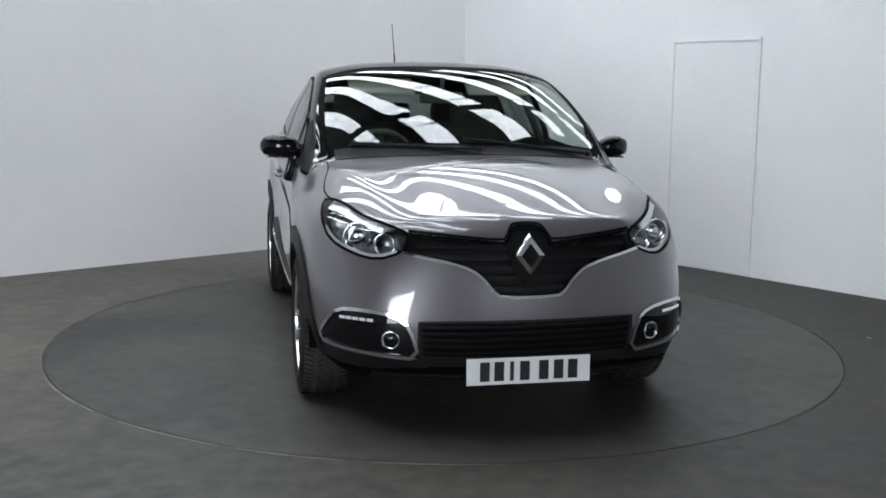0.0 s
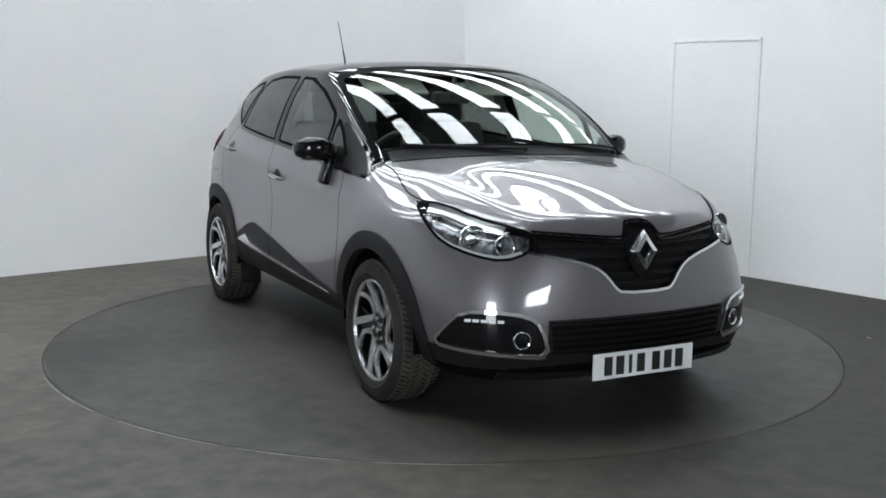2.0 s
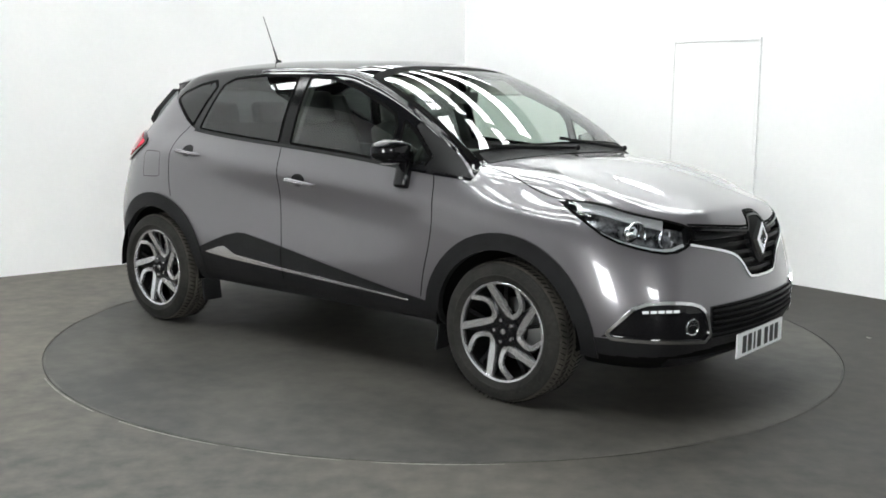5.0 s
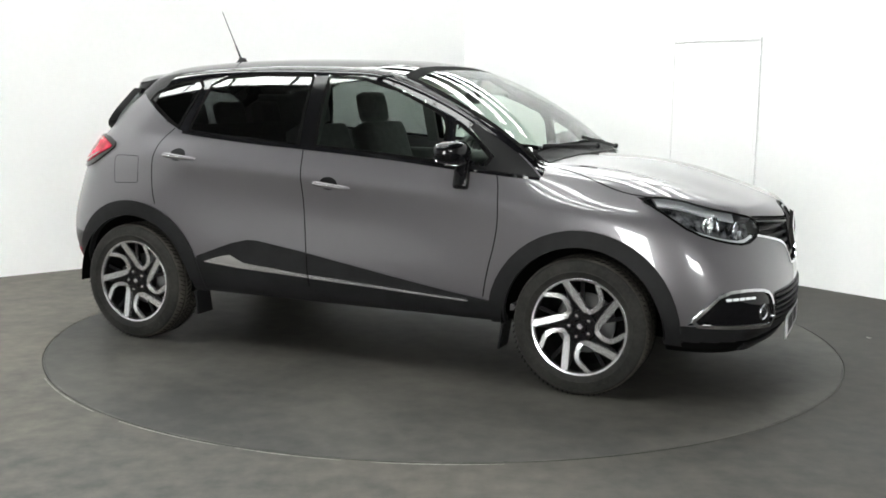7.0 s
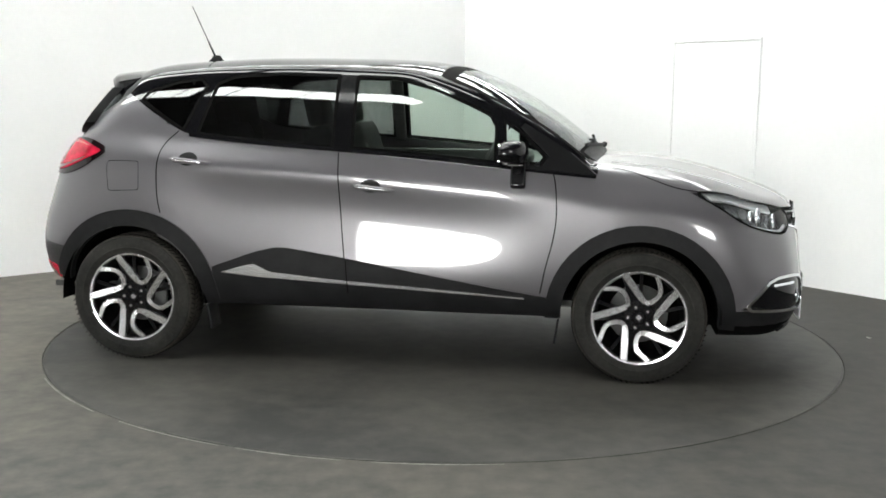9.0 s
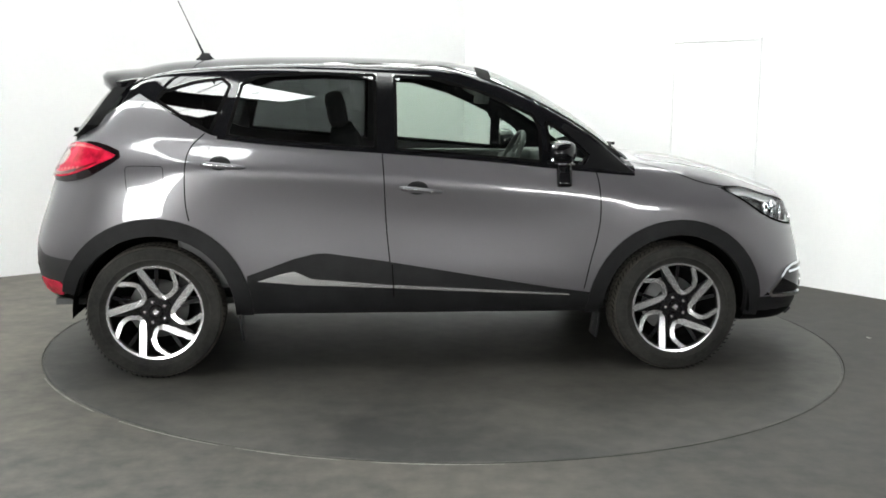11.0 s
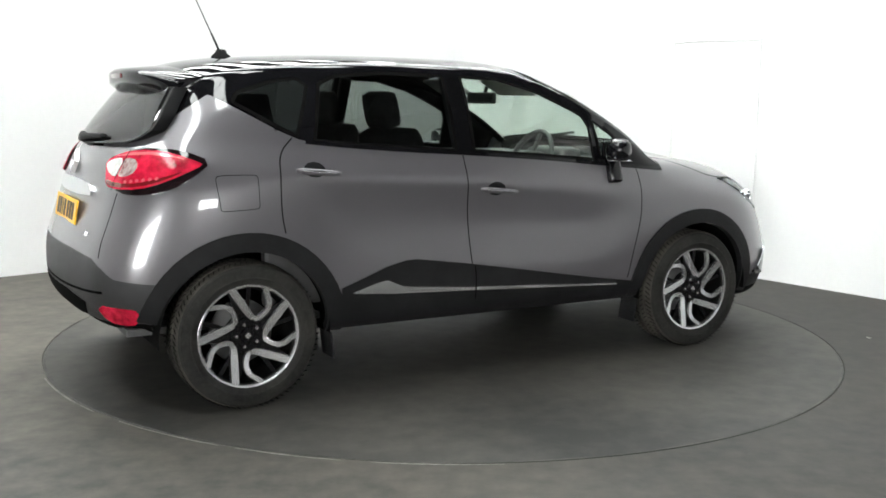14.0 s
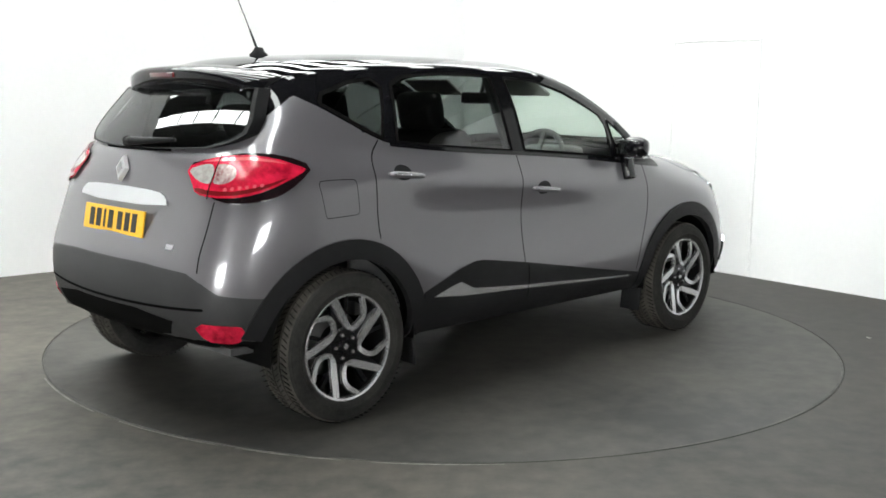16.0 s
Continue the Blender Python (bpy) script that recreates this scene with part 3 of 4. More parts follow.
def cut_body():
    co = CO.copy()
    ay = np.abs(co[:, 1])
    side = (ay > 0.5) & (co[:, 2] > 0.95)
    snap(co, 0, 2, BELT, side, closed=False)
    for poly in SIDE_GLASS.values():
        snap(co, 0, 2, poly, side)
    snap(co, 1, 2, FRONT_LINE, co[:, 0] > 1.6, closed=False)
    snap(co, 1, 2, REAR_LINE, co[:, 0] < -1.6, closed=False)
    c = co[QUADS].mean(axis=1)
    nz = NO[QUADS].mean(axis=1)[:, 2]
    x, y, z = c.T
    ay = np.abs(y)
    # openings
    gone = np.zeros(len(c), bool)
    high = z > 0.95
    for poly in SIDE_GLASS.values():
        gone |= high & (ay > 0.5) & inside(x, z, poly)
    gone |= high & (x > 0.2) & inside(x, y, WINDSCREEN)
    gone |= high & (x < -1.4) & inside(y, z, REAR_GLASS)
    gone |= (x > 1.9) & inside(y, z, GRILLE)
    u, v = axes(FRONT_CORNER)
    lamp = flat(HEADLAMP, FRONT_CORNER)
    right = np.stack([x, -ay, z], -1)
    gone |= (x > 1.4) & (z > 0.6) & inside(right @ np.array(u), right @ np.array(v), lamp)
    for ax in AXLES:
        gone |= (np.hypot(x - ax, z - HUB_Z) < 0.395) & (ay > 0.45) & (z < 0.75)
    # which panel each face belongs to
    kind = np.full(len(c), "quarter_panel", dtype="U16")
    belt = np.interp(x, [p[0] for p in BELT[:19]], [p[1] for p in BELT[:19]])
    a_post = np.interp(x, [0.95, 1.082], [1.117, 1.012])
    black = (z > belt) & (x < 1.08) & ((x < 0.95) | (z > a_post) | (ay < 0.70)) & ((x < 0.9) | (ay > 0.70) | (x < screen_foot(ay)))
    black |= (x < 0.9) & (x > -0.95) & (z > 1.2)
    black |= (x < -1.3) & (z > 1.39)
    kind[(x > 0.89)] = "front_wing"
    kind[(x > 1.05) & (nz > 0.55) & (ay < 0.76) & (z > 0.8)] = "bonnet"
    kind[(x > 1.72) & (kind == "front_wing")] = "front_bumper"
    kind[(x > -0.19) & (x <= 0.89)] = "front_door"
    kind[(x > -1.145) & (x <= -0.19) & ~((np.hypot(x + 1.303, z - HUB_Z) < 0.47))] = "rear_door"
    kind[(x < -1.6) & (ay < 0.63) & (z > 0.69)] = "tailgate"
    kind[(x > 1.6) & (z < np.interp(ay, [p[0] for p in FRONT_LINE], [p[1] for p in FRONT_LINE])) & ((ay < 0.465) | (z < 0.37))] = "front_valance"
    kind[(x < -1.6) & (z < np.interp(ay, [p[0] for p in REAR_LINE], [p[1] for p in REAR_LINE]))] = "rear_bumper"
    kind[black] = "roof"
    kind[(nz < -0.45) & (z < 0.4)] = "underbody"
    looks = {"roof": (BLACK_PAINT, "gloss black roof with black window pillars"), "underbody": (DARK, ""), "front_valance": (CLADDING, "black plastic lower front bumper"), "rear_bumper": (BUMPER_PLASTIC, "black grained plastic rear bumper, colour lightened for the light on it")}
    for name in ("bonnet", "roof", "tailgate", "front_bumper", "front_valance", "rear_bumper", "underbody", "front_door", "rear_door", "front_wing", "quarter_panel"):
        for s in ((-1, 1) if name in ("front_door", "rear_door", "front_wing", "quarter_panel") else (0,)):
            pick = (kind == name) & ~gone
            if s:
                pick &= (y * s > 0)
            faces = QUADS[pick]
            used, back = np.unique(faces, return_inverse=True)
            me = bpy.data.meshes.new(name)
            me.from_pydata(co[used].tolist(), [], back.reshape(-1, 4).tolist())
            me.polygons.foreach_set("use_smooth", [True] * len(me.polygons))
            me.normals_split_custom_set_from_vertices([tuple(n) for n in NO[used]])
            mat, label = looks.get(name, (PAINT, ""))
            me.materials.append(mat)
            ob = new(name, me)
            ob.parent = car
            if label:
                ob["label"] = label
            PANELS[(name, s)] = ob


PANELS = {}
cut_body()


def side3(poly, y=-0.85):
    return [(px, y, pz) for px, pz in poly]


def grow(poly, by):
    """The outline pushed outwards."""
    n = len(poly)
    area = sum(poly[i - 1][0] * poly[i][1] - poly[i][0] * poly[i - 1][1] for i in range(n))
    out = []
    for i in range(n):
        a, p, b = Vector(poly[i - 1]), Vector(poly[i]), Vector(poly[(i + 1) % n])
        t = ((p - a).normalized() + (b - p).normalized()).normalized()
        q = Vector((t.y, -t.x)) * (by if area > 0 else -by)
        out.append(tuple(p + q))
    return out


def eased(poly, r=0.03):
    """The outline with points close to each corner, so that only the corners get rounded."""
    out = []
    for i, p in enumerate(poly):
        for q in (poly[i - 1], None, poly[(i + 1) % len(poly)]):
            if q is None:
                out.append(p)
            else:
                d = math.dist(p, q)
                k = min(0.4, r / d)
                out.append((p[0] + (q[0] - p[0]) * k, p[1] + (q[1] - p[1]) * k))
    return out


def rear_window():
    """The tailgate glass: one evenly curved sheet that wraps a little round the corners, with a black edge."""
    def place(y, z, inward=0.0):
        return Vector((-1.840 + (z - 1.12) * 0.80 + 0.30 * y * y - 0.007 * (1 - ((z - 1.28) / 0.13) ** 2) + inward, y, z))

    def half_width(f):
        return np.interp(f, [0, .08, .2, .45, 1.0], [.50, .585, .630, .622, .545])

    sheet, edge = bmesh.new(), bmesh.new()
    rows, n, m = [], 32, 14
    for j in range(m + 1):
        f = j / m
        w = half_width(f)
        row = []
        for i in range(n + 1):
            y = w * (2 * i / n - 1)
            row.append((y, 1.148 + .018 * (y / .55) ** 2 * (1 - f) + f * (1.408 - 1.148)))
        rows.append(row)
    grid = [[sheet.verts.new(place(y, z)) for y, z in row] for row in rows]
    for a, b in zip(grid, grid[1:]):
        for i in range(n):
            sheet.faces.new((a[i], b[i], b[i + 1], a[i + 1]))
    rim = rows[0] + [r[-1] for r in rows[1:]] + rows[-1][-2::-1] + [r[0] for r in rows[-2:0:-1]]
    loops = [[edge.verts.new(place(y * k, 1.28 + (z - 1.28) * k, d)) for y, z in rim] for k, d in ((.965, .0), (1.0, -.002), (1.006, .006), (1.0, .06))]
    for a, b in zip(loops, loops[1:]):
        for i in range(len(rim)):
            k = (i + 1) % len(rim)
            edge.faces.new((a[i], a[k], b[k], b[i]))
    for bm in (sheet, edge):
        bmesh.ops.recalc_face_normals(bm, faces=bm.faces[:])
    ob = part("rear_window", sheet, GLASS_DARK, car, "dark tinted tailgate window")
    sharp_rim(part("window_edge", edge, FIN_BLACK, ob, "black printed edge of the window"))


def build_glazing():
    for name, poly in SIDE_GLASS.items():
        mat, lab = (GLASS_DEEP, "near-black rear quarter glass") if "rear_quarter" in name else (GLASS_DARK, "dark privacy glass") if "rear" in name else (GLASS_CLEAR, "green-tinted side glass")
        panel(name, side3(grow(poly, 0.012)), RIGHT, mat, car, off=0.0015, skirt=0, label=lab, both=True)
        ribbon("glass_seal", side3(eased(poly)), RIGHT, 0.016, DARK, car, off=0.003, soft=1, both=True, closed=True)
    panel("windscreen", [(px, py, 1.3) for px, py in grow(WINDSCREEN, 0.02)], DOWN, GLASS_CLEAR, car, off=0.0015, skirt=0, label="raked green-tinted windscreen")
    rear_window()
    foot = [(px, py, 1.3) for px, py in WINDSCREEN[:8]]
    head = [(px + 0.02, py, 1.3) for px, py in WINDSCREEN[9:16]]
    ribbon("screen_border", foot, DOWN, 0.05, DARK, car, off=0.0025, soft=1)
    ribbon("screen_border", head, DOWN, 0.075, DARK, car, off=0.0025, soft=1)
    for s in (-1, 1):
        ribbon("screen_border", [(px, py * s, 1.3) for px, py in ((1.02, .712), (0.60, .684), (0.30, .630))], DOWN, 0.03, DARK, car, off=0.0025, soft=1)
    panel("door_pillar", side3([(-0.222, 1.118), (-0.148, 1.113), (-0.148, 1.475), (-0.222, 1.478)]), RIGHT, PILLAR_BLACK, car, off=0.002, skirt=0.003, both=True)
    panel("mirror_triangle", side3([(0.62, 1.046), (0.835, 1.028), (1.078, 1.006), (0.955, 1.108), (0.84, 1.185), (0.72, 1.255), (0.70, 1.235), (0.74, 1.196), (0.842, 1.10), (0.812, 1.052), (0.62, 1.066)]), RIGHT, MATT_BLACK, car, off=0.004, skirt=0.006, both=True, label="matt black triangle at the mirror")
    # weather strip along the belt, and black triangle by the mirror
    strip = [(-1.0, 1.172)] + [p for p in BELT[10:19]]
    ribbon("belt_moulding", side3(strip), RIGHT, 0.018, BLACK_PAINT, car, off=0.004, skirt=0.006, soft=1, both=True)


build_glazing()


def build_gaps():
    """Shut lines between the panels."""
    lines = [
        ("shut_line", side3([(-0.203, 1.10), (-0.197, 1.0), (-0.183, 0.734), (-0.158, 0.505), (-0.145, 0.40)]), RIGHT),
        ("shut_line", side3([(-1.06, 1.19), (-1.135, 1.12), (-1.15, 1.02), (-1.148, 0.852), (-1.131, 0.775)]), RIGHT),
        ("shut_line", side3([(0.868, 1.02), (0.884, 0.96), (0.893, 0.80), (0.875, 0.68), (0.845, 0.57), (0.819, 0.428)]), RIGHT),
        ("shut_line", side3([(-1.43, 1.0), (-1.43, 1.03), (-1.40, 1.035), (-1.28, 1.035), (-1.25, 1.033), (-1.249, 1.0), (-1.247, 0.92), (-1.247, 0.89), (-1.28, 0.887), (-1.39, 0.882), (-1.417, 0.882), (-1.42, 0.92)]), RIGHT),
        ("shut_line", [(1.06, -.70, 1.0), (1.20, -.705, 1.0), (1.35, -.742, 1.0), (1.47, -.755, 1.0), (1.60, -.735, 1.0)], DOWN),
        ("shut_line", [(-1.7, -.628, .955), (-1.7, -.630, .85), (-1.7, -.626, .75), (-1.7, -.632, .68)], REAR)]
    for i, (name, pts, d) in enumerate(lines):
        if i == 3:
            ribbon("fuel_flap_line", pts, d, 0.003, DARK, car, soft=2, closed=True)
        else:
            ribbon(name, pts, d, 0.006, DARK, car, soft=2, both=True)
    # front edge of the bonnet above the grille
    edge = [(2.0, -y, z + .006) for y, z in GRILLE_TOP] + [(2.0, y, z + .006) for y, z in GRILLE_TOP[::-1]]
    ribbon("bonnet_edge_line", edge, FRONT, 0.010, DARK, car, soft=1)


build_gaps()


def arc(ax, r, a0, a1, n=24):
    return [(ax + r * math.cos(radians(a0 + (a1 - a0) * i / n)), HUB_Z + r * math.sin(radians(a0 + (a1 - a0) * i / n))) for i in range(n + 1)]


def build_cladding():
    for ax, r1 in ((AXLES[0], 0.462), (AXLES[1], 0.468)):
        outer = arc(ax, r1, -6, 186) if ax > 0 else arc(ax, r1, -2, 168)
        inner = arc(ax, 0.383, 186, -6) if ax > 0 else arc(ax, 0.383, 168, -2)
        panel("wheel_arch_trim", side3(outer + inner), RIGHT, CLADDING, car, off=0.010, skirt=0.035, both=True, label="black plastic wheel arch trim")
        liner = bmesh.new()
        rings = []
        for yy in (0.845, 0.45):
            rings.append([liner.verts.new((px, -yy, pz)) for px, pz in arc(ax, 0.392, -3, 183, 32)])
        for i in range(32):
            liner.faces.new((rings[0][i], rings[0][i + 1], rings[1][i + 1], rings[1][i]))
        liner.faces.new(rings[1])
        other = mirrored(liner)
        part("wheel_well", liner, DARK, car)
        part("wheel_well", other, DARK, car)
        dx = -0.40 if ax > 0 else 0.41
        flap = box((0.012, 0.13, 0.13), pose(ax + dx, -0.765, 0.235, 0, 8 if ax > 0 else -8, 0), 0.004)
        other = mirrored(flap)
        part("mudflap", flap, CLADDING, car)
        part("mudflap", other, CLADDING, car)
    sill = [(-0.86, 0.505), (-0.636, 0.588), (-0.53, 0.614), (-0.47, 0.615), (-0.192, 0.576), (0.098, 0.529), (0.384, 0.482), (0.665, 0.436), (0.86, 0.408), (0.86, 0.312), (-0.86, 0.312)]
    panel("sill_trim", side3(sill), RIGHT, CLADDING, car, off=0.007, skirt=0.02, both=True, label="black plastic sill and lower door cladding")
    chrome = [(-0.811, 0.480), (-0.70, 0.515), (-0.635, 0.528), (-0.60, 0.514), (-0.548, 0.490), (-0.193, 0.462), (0.241, 0.438), (0.744, 0.407), (0.736, 0.400), (0.241, 0.424), (-0.193, 0.445), (-0.60, 0.462)]
    panel("sill_strip", side3(chrome), RIGHT, SATIN, car, off=0.013, skirt=0.012, both=True, label="bright chrome strip")
    ribbon("shut_line", side3([(-0.155, 0.56), (-0.145, 0.40)]), RIGHT, 0.006, DARK, car, off=0.0145, both=True)


build_cladding()


# ---- the car: lamps, grille, bumpers ----
RED_LENS = mottle(material("red_lamp_lens", (0.40, 0.006, 0.03), 0.12, spec=0.45), (0.20, 0.003, 0.014), (0.60, 0.014, 0.05), 16, fine=45, rough=(0.1, 0.2))
LAMP_BLACK = material("gloss_black_lamp_rim", (0.008, 0.004, 0.005), 0.06, ior=1.45)
DARK_RED = material("dark_red_lens", (0.12, 0.004, 0.006), 0.1, 0.0, 1.0)
BOWL_LENS = mottle(material("silvered_bowl", (0.5, 0.36, 0.36), 0.15, 0.5, 1.0), (0.32, 0.12, 0.13), (0.75, 0.66, 0.64), 40, fine=90)
LENS_BEAD = material("bright_red_bead", (0.72, 0.12, 0.15), 0.12, 0.3, 1.0)
PALE_LENS = mottle(material("pale_reflector_lens", (0.6, 0.58, 0.56), 0.12, 0.6, 1.0), (0.5, 0.46, 0.44), (0.85, 0.83, 0.8), 30, fine=90)
PLATE_WHITE = material("white_reflective_plate", (0.75, 0.77, 0.78), 0.35)
PLATE_YELLOW = material("yellow_reflective_plate", (0.80, 0.44, 0.02), 0.35)
PLATE_INK = material("black_plate_print", (0.01, 0.01, 0.01), 0.5)
LAMP_HOUSE = mottle(material("lamp_reflector", (0.3, 0.3, 0.31), 0.15, 0.55), (0.02, 0.02, 0.022), (0.48, 0.48, 0.50), 16, fine=40, rough=(0.1, 0.25), lo=0.42, hi=0.68)
DRL = glow("daytime_lamp", (0.9, 0.95, 1.0), 0.6)
MIRROR = material("mirror_glass", (0.85, 0.86, 0.86), 0.01, 1.0)
FABRIC = mottle(material("dark_seat_fabric", (0.03, 0.03, 0.032), 0.85), (0.02, 0.02, 0.021), (0.04, 0.04, 0.042), 20, fine=200, bump=0.2)
TRIM_PLASTIC = mottle(material("grey_cabin_plastic", (0.05, 0.05, 0.05), 0.6), (0.035, 0.035, 0.036), (0.06, 0.06, 0.06), 10, fine=300, bump=0.1)
HEADLINER = material("pale_headlining", (0.35, 0.34, 0.32), 0.9)


def sphere(r, m, squash=(1, 1, 1), seg=20):
    bm = bmesh.new()
    bmesh.ops.create_uvsphere(bm, u_segments=seg, v_segments=seg // 2, radius=r, matrix=m @ Matrix.Diagonal((*squash, 1)))
    return bm


def tube(r1, r2, depth, m, seg=32, ends=True):
    bm = bmesh.new()
    bmesh.ops.create_cone(bm, cap_ends=ends, segments=seg, radius1=r1, radius2=r2, depth=depth, matrix=m)
    return bm


def lathe(profile, m=Matrix(), seg=48, closed=False):
    """Revolves (radius, height) points round z."""
    bm = bmesh.new()
    rings = [[bm.verts.new(m @ Vector((r * math.cos(2 * math.pi * k / seg), r * math.sin(2 * math.pi * k / seg), h))) for k in range(seg)] for r, h in profile]
    pairs = list(zip(rings, rings[1:])) + ([(rings[-1], rings[0])] if closed else [])
    for a, b in pairs:
        for k in range(seg):
            bm.faces.new((a[k], a[(k + 1) % seg], b[(k + 1) % seg], b[k]))
    bmesh.ops.recalc_face_normals(bm, faces=bm.faces[:])
    return bm


def facing(p, way):
    """A pose at p whose z looks along way."""
    return Matrix.Translation(p) @ Vector(way).to_track_quat("Z", "Y").to_matrix().to_4x4()


def pair(name, bm, mat, parent, label=""):
    other = mirrored(bm)
    a = part(name, bm, mat, parent, label)
    b = part(name, other, mat, parent, label)
    return a, b


def build_headlamps():
    lens = panel("headlamp", HEADLAMP, FRONT_CORNER, LENS_CLEAR, car, off=0.002, skirt=0, soft=1, both=True, label="clear headlamp lens over bright reflectors")
    out = -FRONT_CORNER
    house = patch_mesh(rounded(flat(HEADLAMP, FRONT_CORNER), 1), FRONT_CORNER, -0.05, 0, 0.03)
    other = mirrored(house)
    part("housing", house, LAMP_HOUSE, lens[0], "dark reflector bowl")
    part("housing", other, LAMP_HOUSE, lens[1], "dark reflector bowl")
    ribbon("lamp_surround", HEADLAMP, FRONT_CORNER, 0.012, DARK, car, off=0.0025, soft=1, both=True, closed=True)
    # projector, indicator bowl and the bright upper blade
    for s, holder in ((1, lens[0]), (-1, lens[1])):
        for (px, py, pz), r in (((1.865, -.665, .805), .055), ((1.955, -.565, .785), .042)):
            w = Vector((out.x, out.y * s, out.z))
            m = facing(Vector((px, py * s, pz)) - w * 0.012, (1, -0.25 * s, 0.0))
            ring = lathe([(r, 0.0), (r * 1.1, 0.006), (r * 1.0, 0.012), (r * 0.75, -0.02)], m, 28)
            part("reflector_ring", ring, CHROME, holder)
            part("projector", sphere(r * 0.78, m @ Matrix.Translation((0, 0, -0.025)), (1, 1, 0.7)), LENS_CLEAR if r < .05 else MIRROR, holder)
    blade = [(1.60, -.735, .925), (1.70, -.688, .917), (1.82, -.633, .880), (1.93, -.553, .852)]
    for i, ob in enumerate(ribbon("light_blade", blade, FRONT_CORNER, 0.050, SILVER, car, off=-0.012, skirt=0.01, soft=1, both=True)):
        ob.parent = lens[i]
    low = [(1.70, -.775, .835), (1.80, -.748, .785), (1.92, -.675, .753), (1.99, -.60, .742), (2.02, -.52, .765)]
    for i, ob in enumerate(ribbon("light_blade", low, FRONT_CORNER, 0.014, SILVER, car, off=-0.01, skirt=0.006, soft=1, both=True)):
        ob.parent = lens[i]


def build_front():
    back = part("grille", patch_mesh(flat([(2.0, y, z) for y, z in grow(GRILLE, 0.004)], FRONT), FRONT, -0.045, -0.045, 0.03), FIN_BLACK, car, "black upper grille")
    for k in range(5):
        z = 0.625 + k * 0.042
        half = min(0.47, np.interp(z, [.60, .68, .72, .745], [.13, .20, .31, .45]))
        for ob in ribbon("slat", [(2, -half, z), (2, 0, z - 0.004), (2, half, z)], FRONT, 0.016, MATT_BLACK, car, off=-0.014, skirt=0.02, soft=1):
            ob.parent = back
    foot = [(2.0, -y, z) for y, z in GRILLE_FOOT] + [(2.0, y, z) for y, z in GRILLE_FOOT[::-1]]
    ribbon("grille_trim", foot, FRONT, 0.011, CHROME, car, off=0.005, skirt=0.01, soft=1, label="thin chrome grille edging")
    hood = [(2.0, -y * 0.98, z - 0.013) for y, z in GRILLE_TOP] + [(2.0, y * 0.98, z - 0.013) for y, z in GRILLE_TOP[::-1]]
    ribbon("grille_trim", hood, FRONT, 0.009, BLACK_PAINT, car, off=0.003, skirt=0.02, soft=1)
    # plain lozenge emblem in a black shield
    shield = [(2, -.09, .80), (2, -.062, .862), (2, .062, .862), (2, .09, .80), (2, .06, .68), (2, 0, .635), (2, -.06, .68)]
    panel("emblem_shield", shield, FRONT, FIN_BLACK, car, off=-0.004, skirt=0.03, soft=1)
    m = facing(Vector((2.158, 0, .757)), (1, 0, 0.09))
    lozenge(m @ Matrix.Translation((0, 0, -.022)), .071, .090)
    # lower intake: slats between black shoulders
    intake = panel("lower_grille", [(2, -.44, .487), (2, .44, .487), (2, .425, .355), (2, -.425, .355)], FRONT, DARK, car, off=0.002, skirt=0)[0]
    for k in range(5):
        z = 0.372 + k * 0.026
        for ob in ribbon("slat", [(2, -.435, z), (2, 0, z), (2, .435, z)], FRONT, 0.010, MATT_BLACK, car, off=0.010, skirt=0.01, soft=0):
            ob.parent = intake
    # fog lamp pockets with chrome frames
    fog = [(1.79, -.80, .374), (1.86, -.772, .455), (1.93, -.745, .522), (2.035, -.64, .530), (2.09, -.53, .514), (2.112, -.48, .475), (2.116, -.435, .342), (2.05, -.58, .352), (1.93, -.72, .362)]
    pocket = panel("fog_lamp_surround", fog, FRONT_CORNER, BLACK_PAINT, car, off=0.003, skirt=0.01, both=True, label="gloss black fog lamp surround")
    frames = ribbon("chrome_frame", fog, FRONT_CORNER, 0.0135, CHROME, car, off=0.012, skirt=0.014, soft=1, both=True, closed=True)
    lamps = []
    for k in range(5):
        f = k / 5
        a, c = Vector((1.945, -.735, .490)).lerp(Vector((2.06, -.612, .492)), f), Vector((1.945, -.735, .490)).lerp(Vector((2.06, -.612, .492)), f + .15)
        lamps.append(ribbon("daytime_lamp", [a, c], FRONT_CORNER, 0.011, DRL, car, off=0.008, skirt=0.006, soft=0, both=True))
    for s, i in ((1, 0), (-1, 1)):
        frames[i].parent = pocket[i]
        for lamp in lamps:
            lamp[i].parent = pocket[i]
        m = facing(Vector((2.088, -.553 * s, .418)), (1, -.35 * s, 0))
        part("fog_lamp", lathe([(.036, 0), (.038, .006), (.033, .009), (.030, 0.0), (.015, -.010), (0.001, -.012)], m, 28), CHROME, pocket[i])
        part("lens", sphere(.030, m @ Matrix.Translation((0, 0, .002)), (1, 1, .35)), LENS_CLEAR, pocket[i])
    number_plate("front_number_plate", facing(Vector((2.168, 0, .291)), (1, 0, 0)), PLATE_WHITE, "white number plate with dark bars")
    ribbon("front_lip", [(2, -.62, .262), (2, -.3, .25), (2, 0, .247), (2, .3, .25), (2, .62, .262)], FRONT, 0.03, CLADDING, car, off=0.012, skirt=0.012)


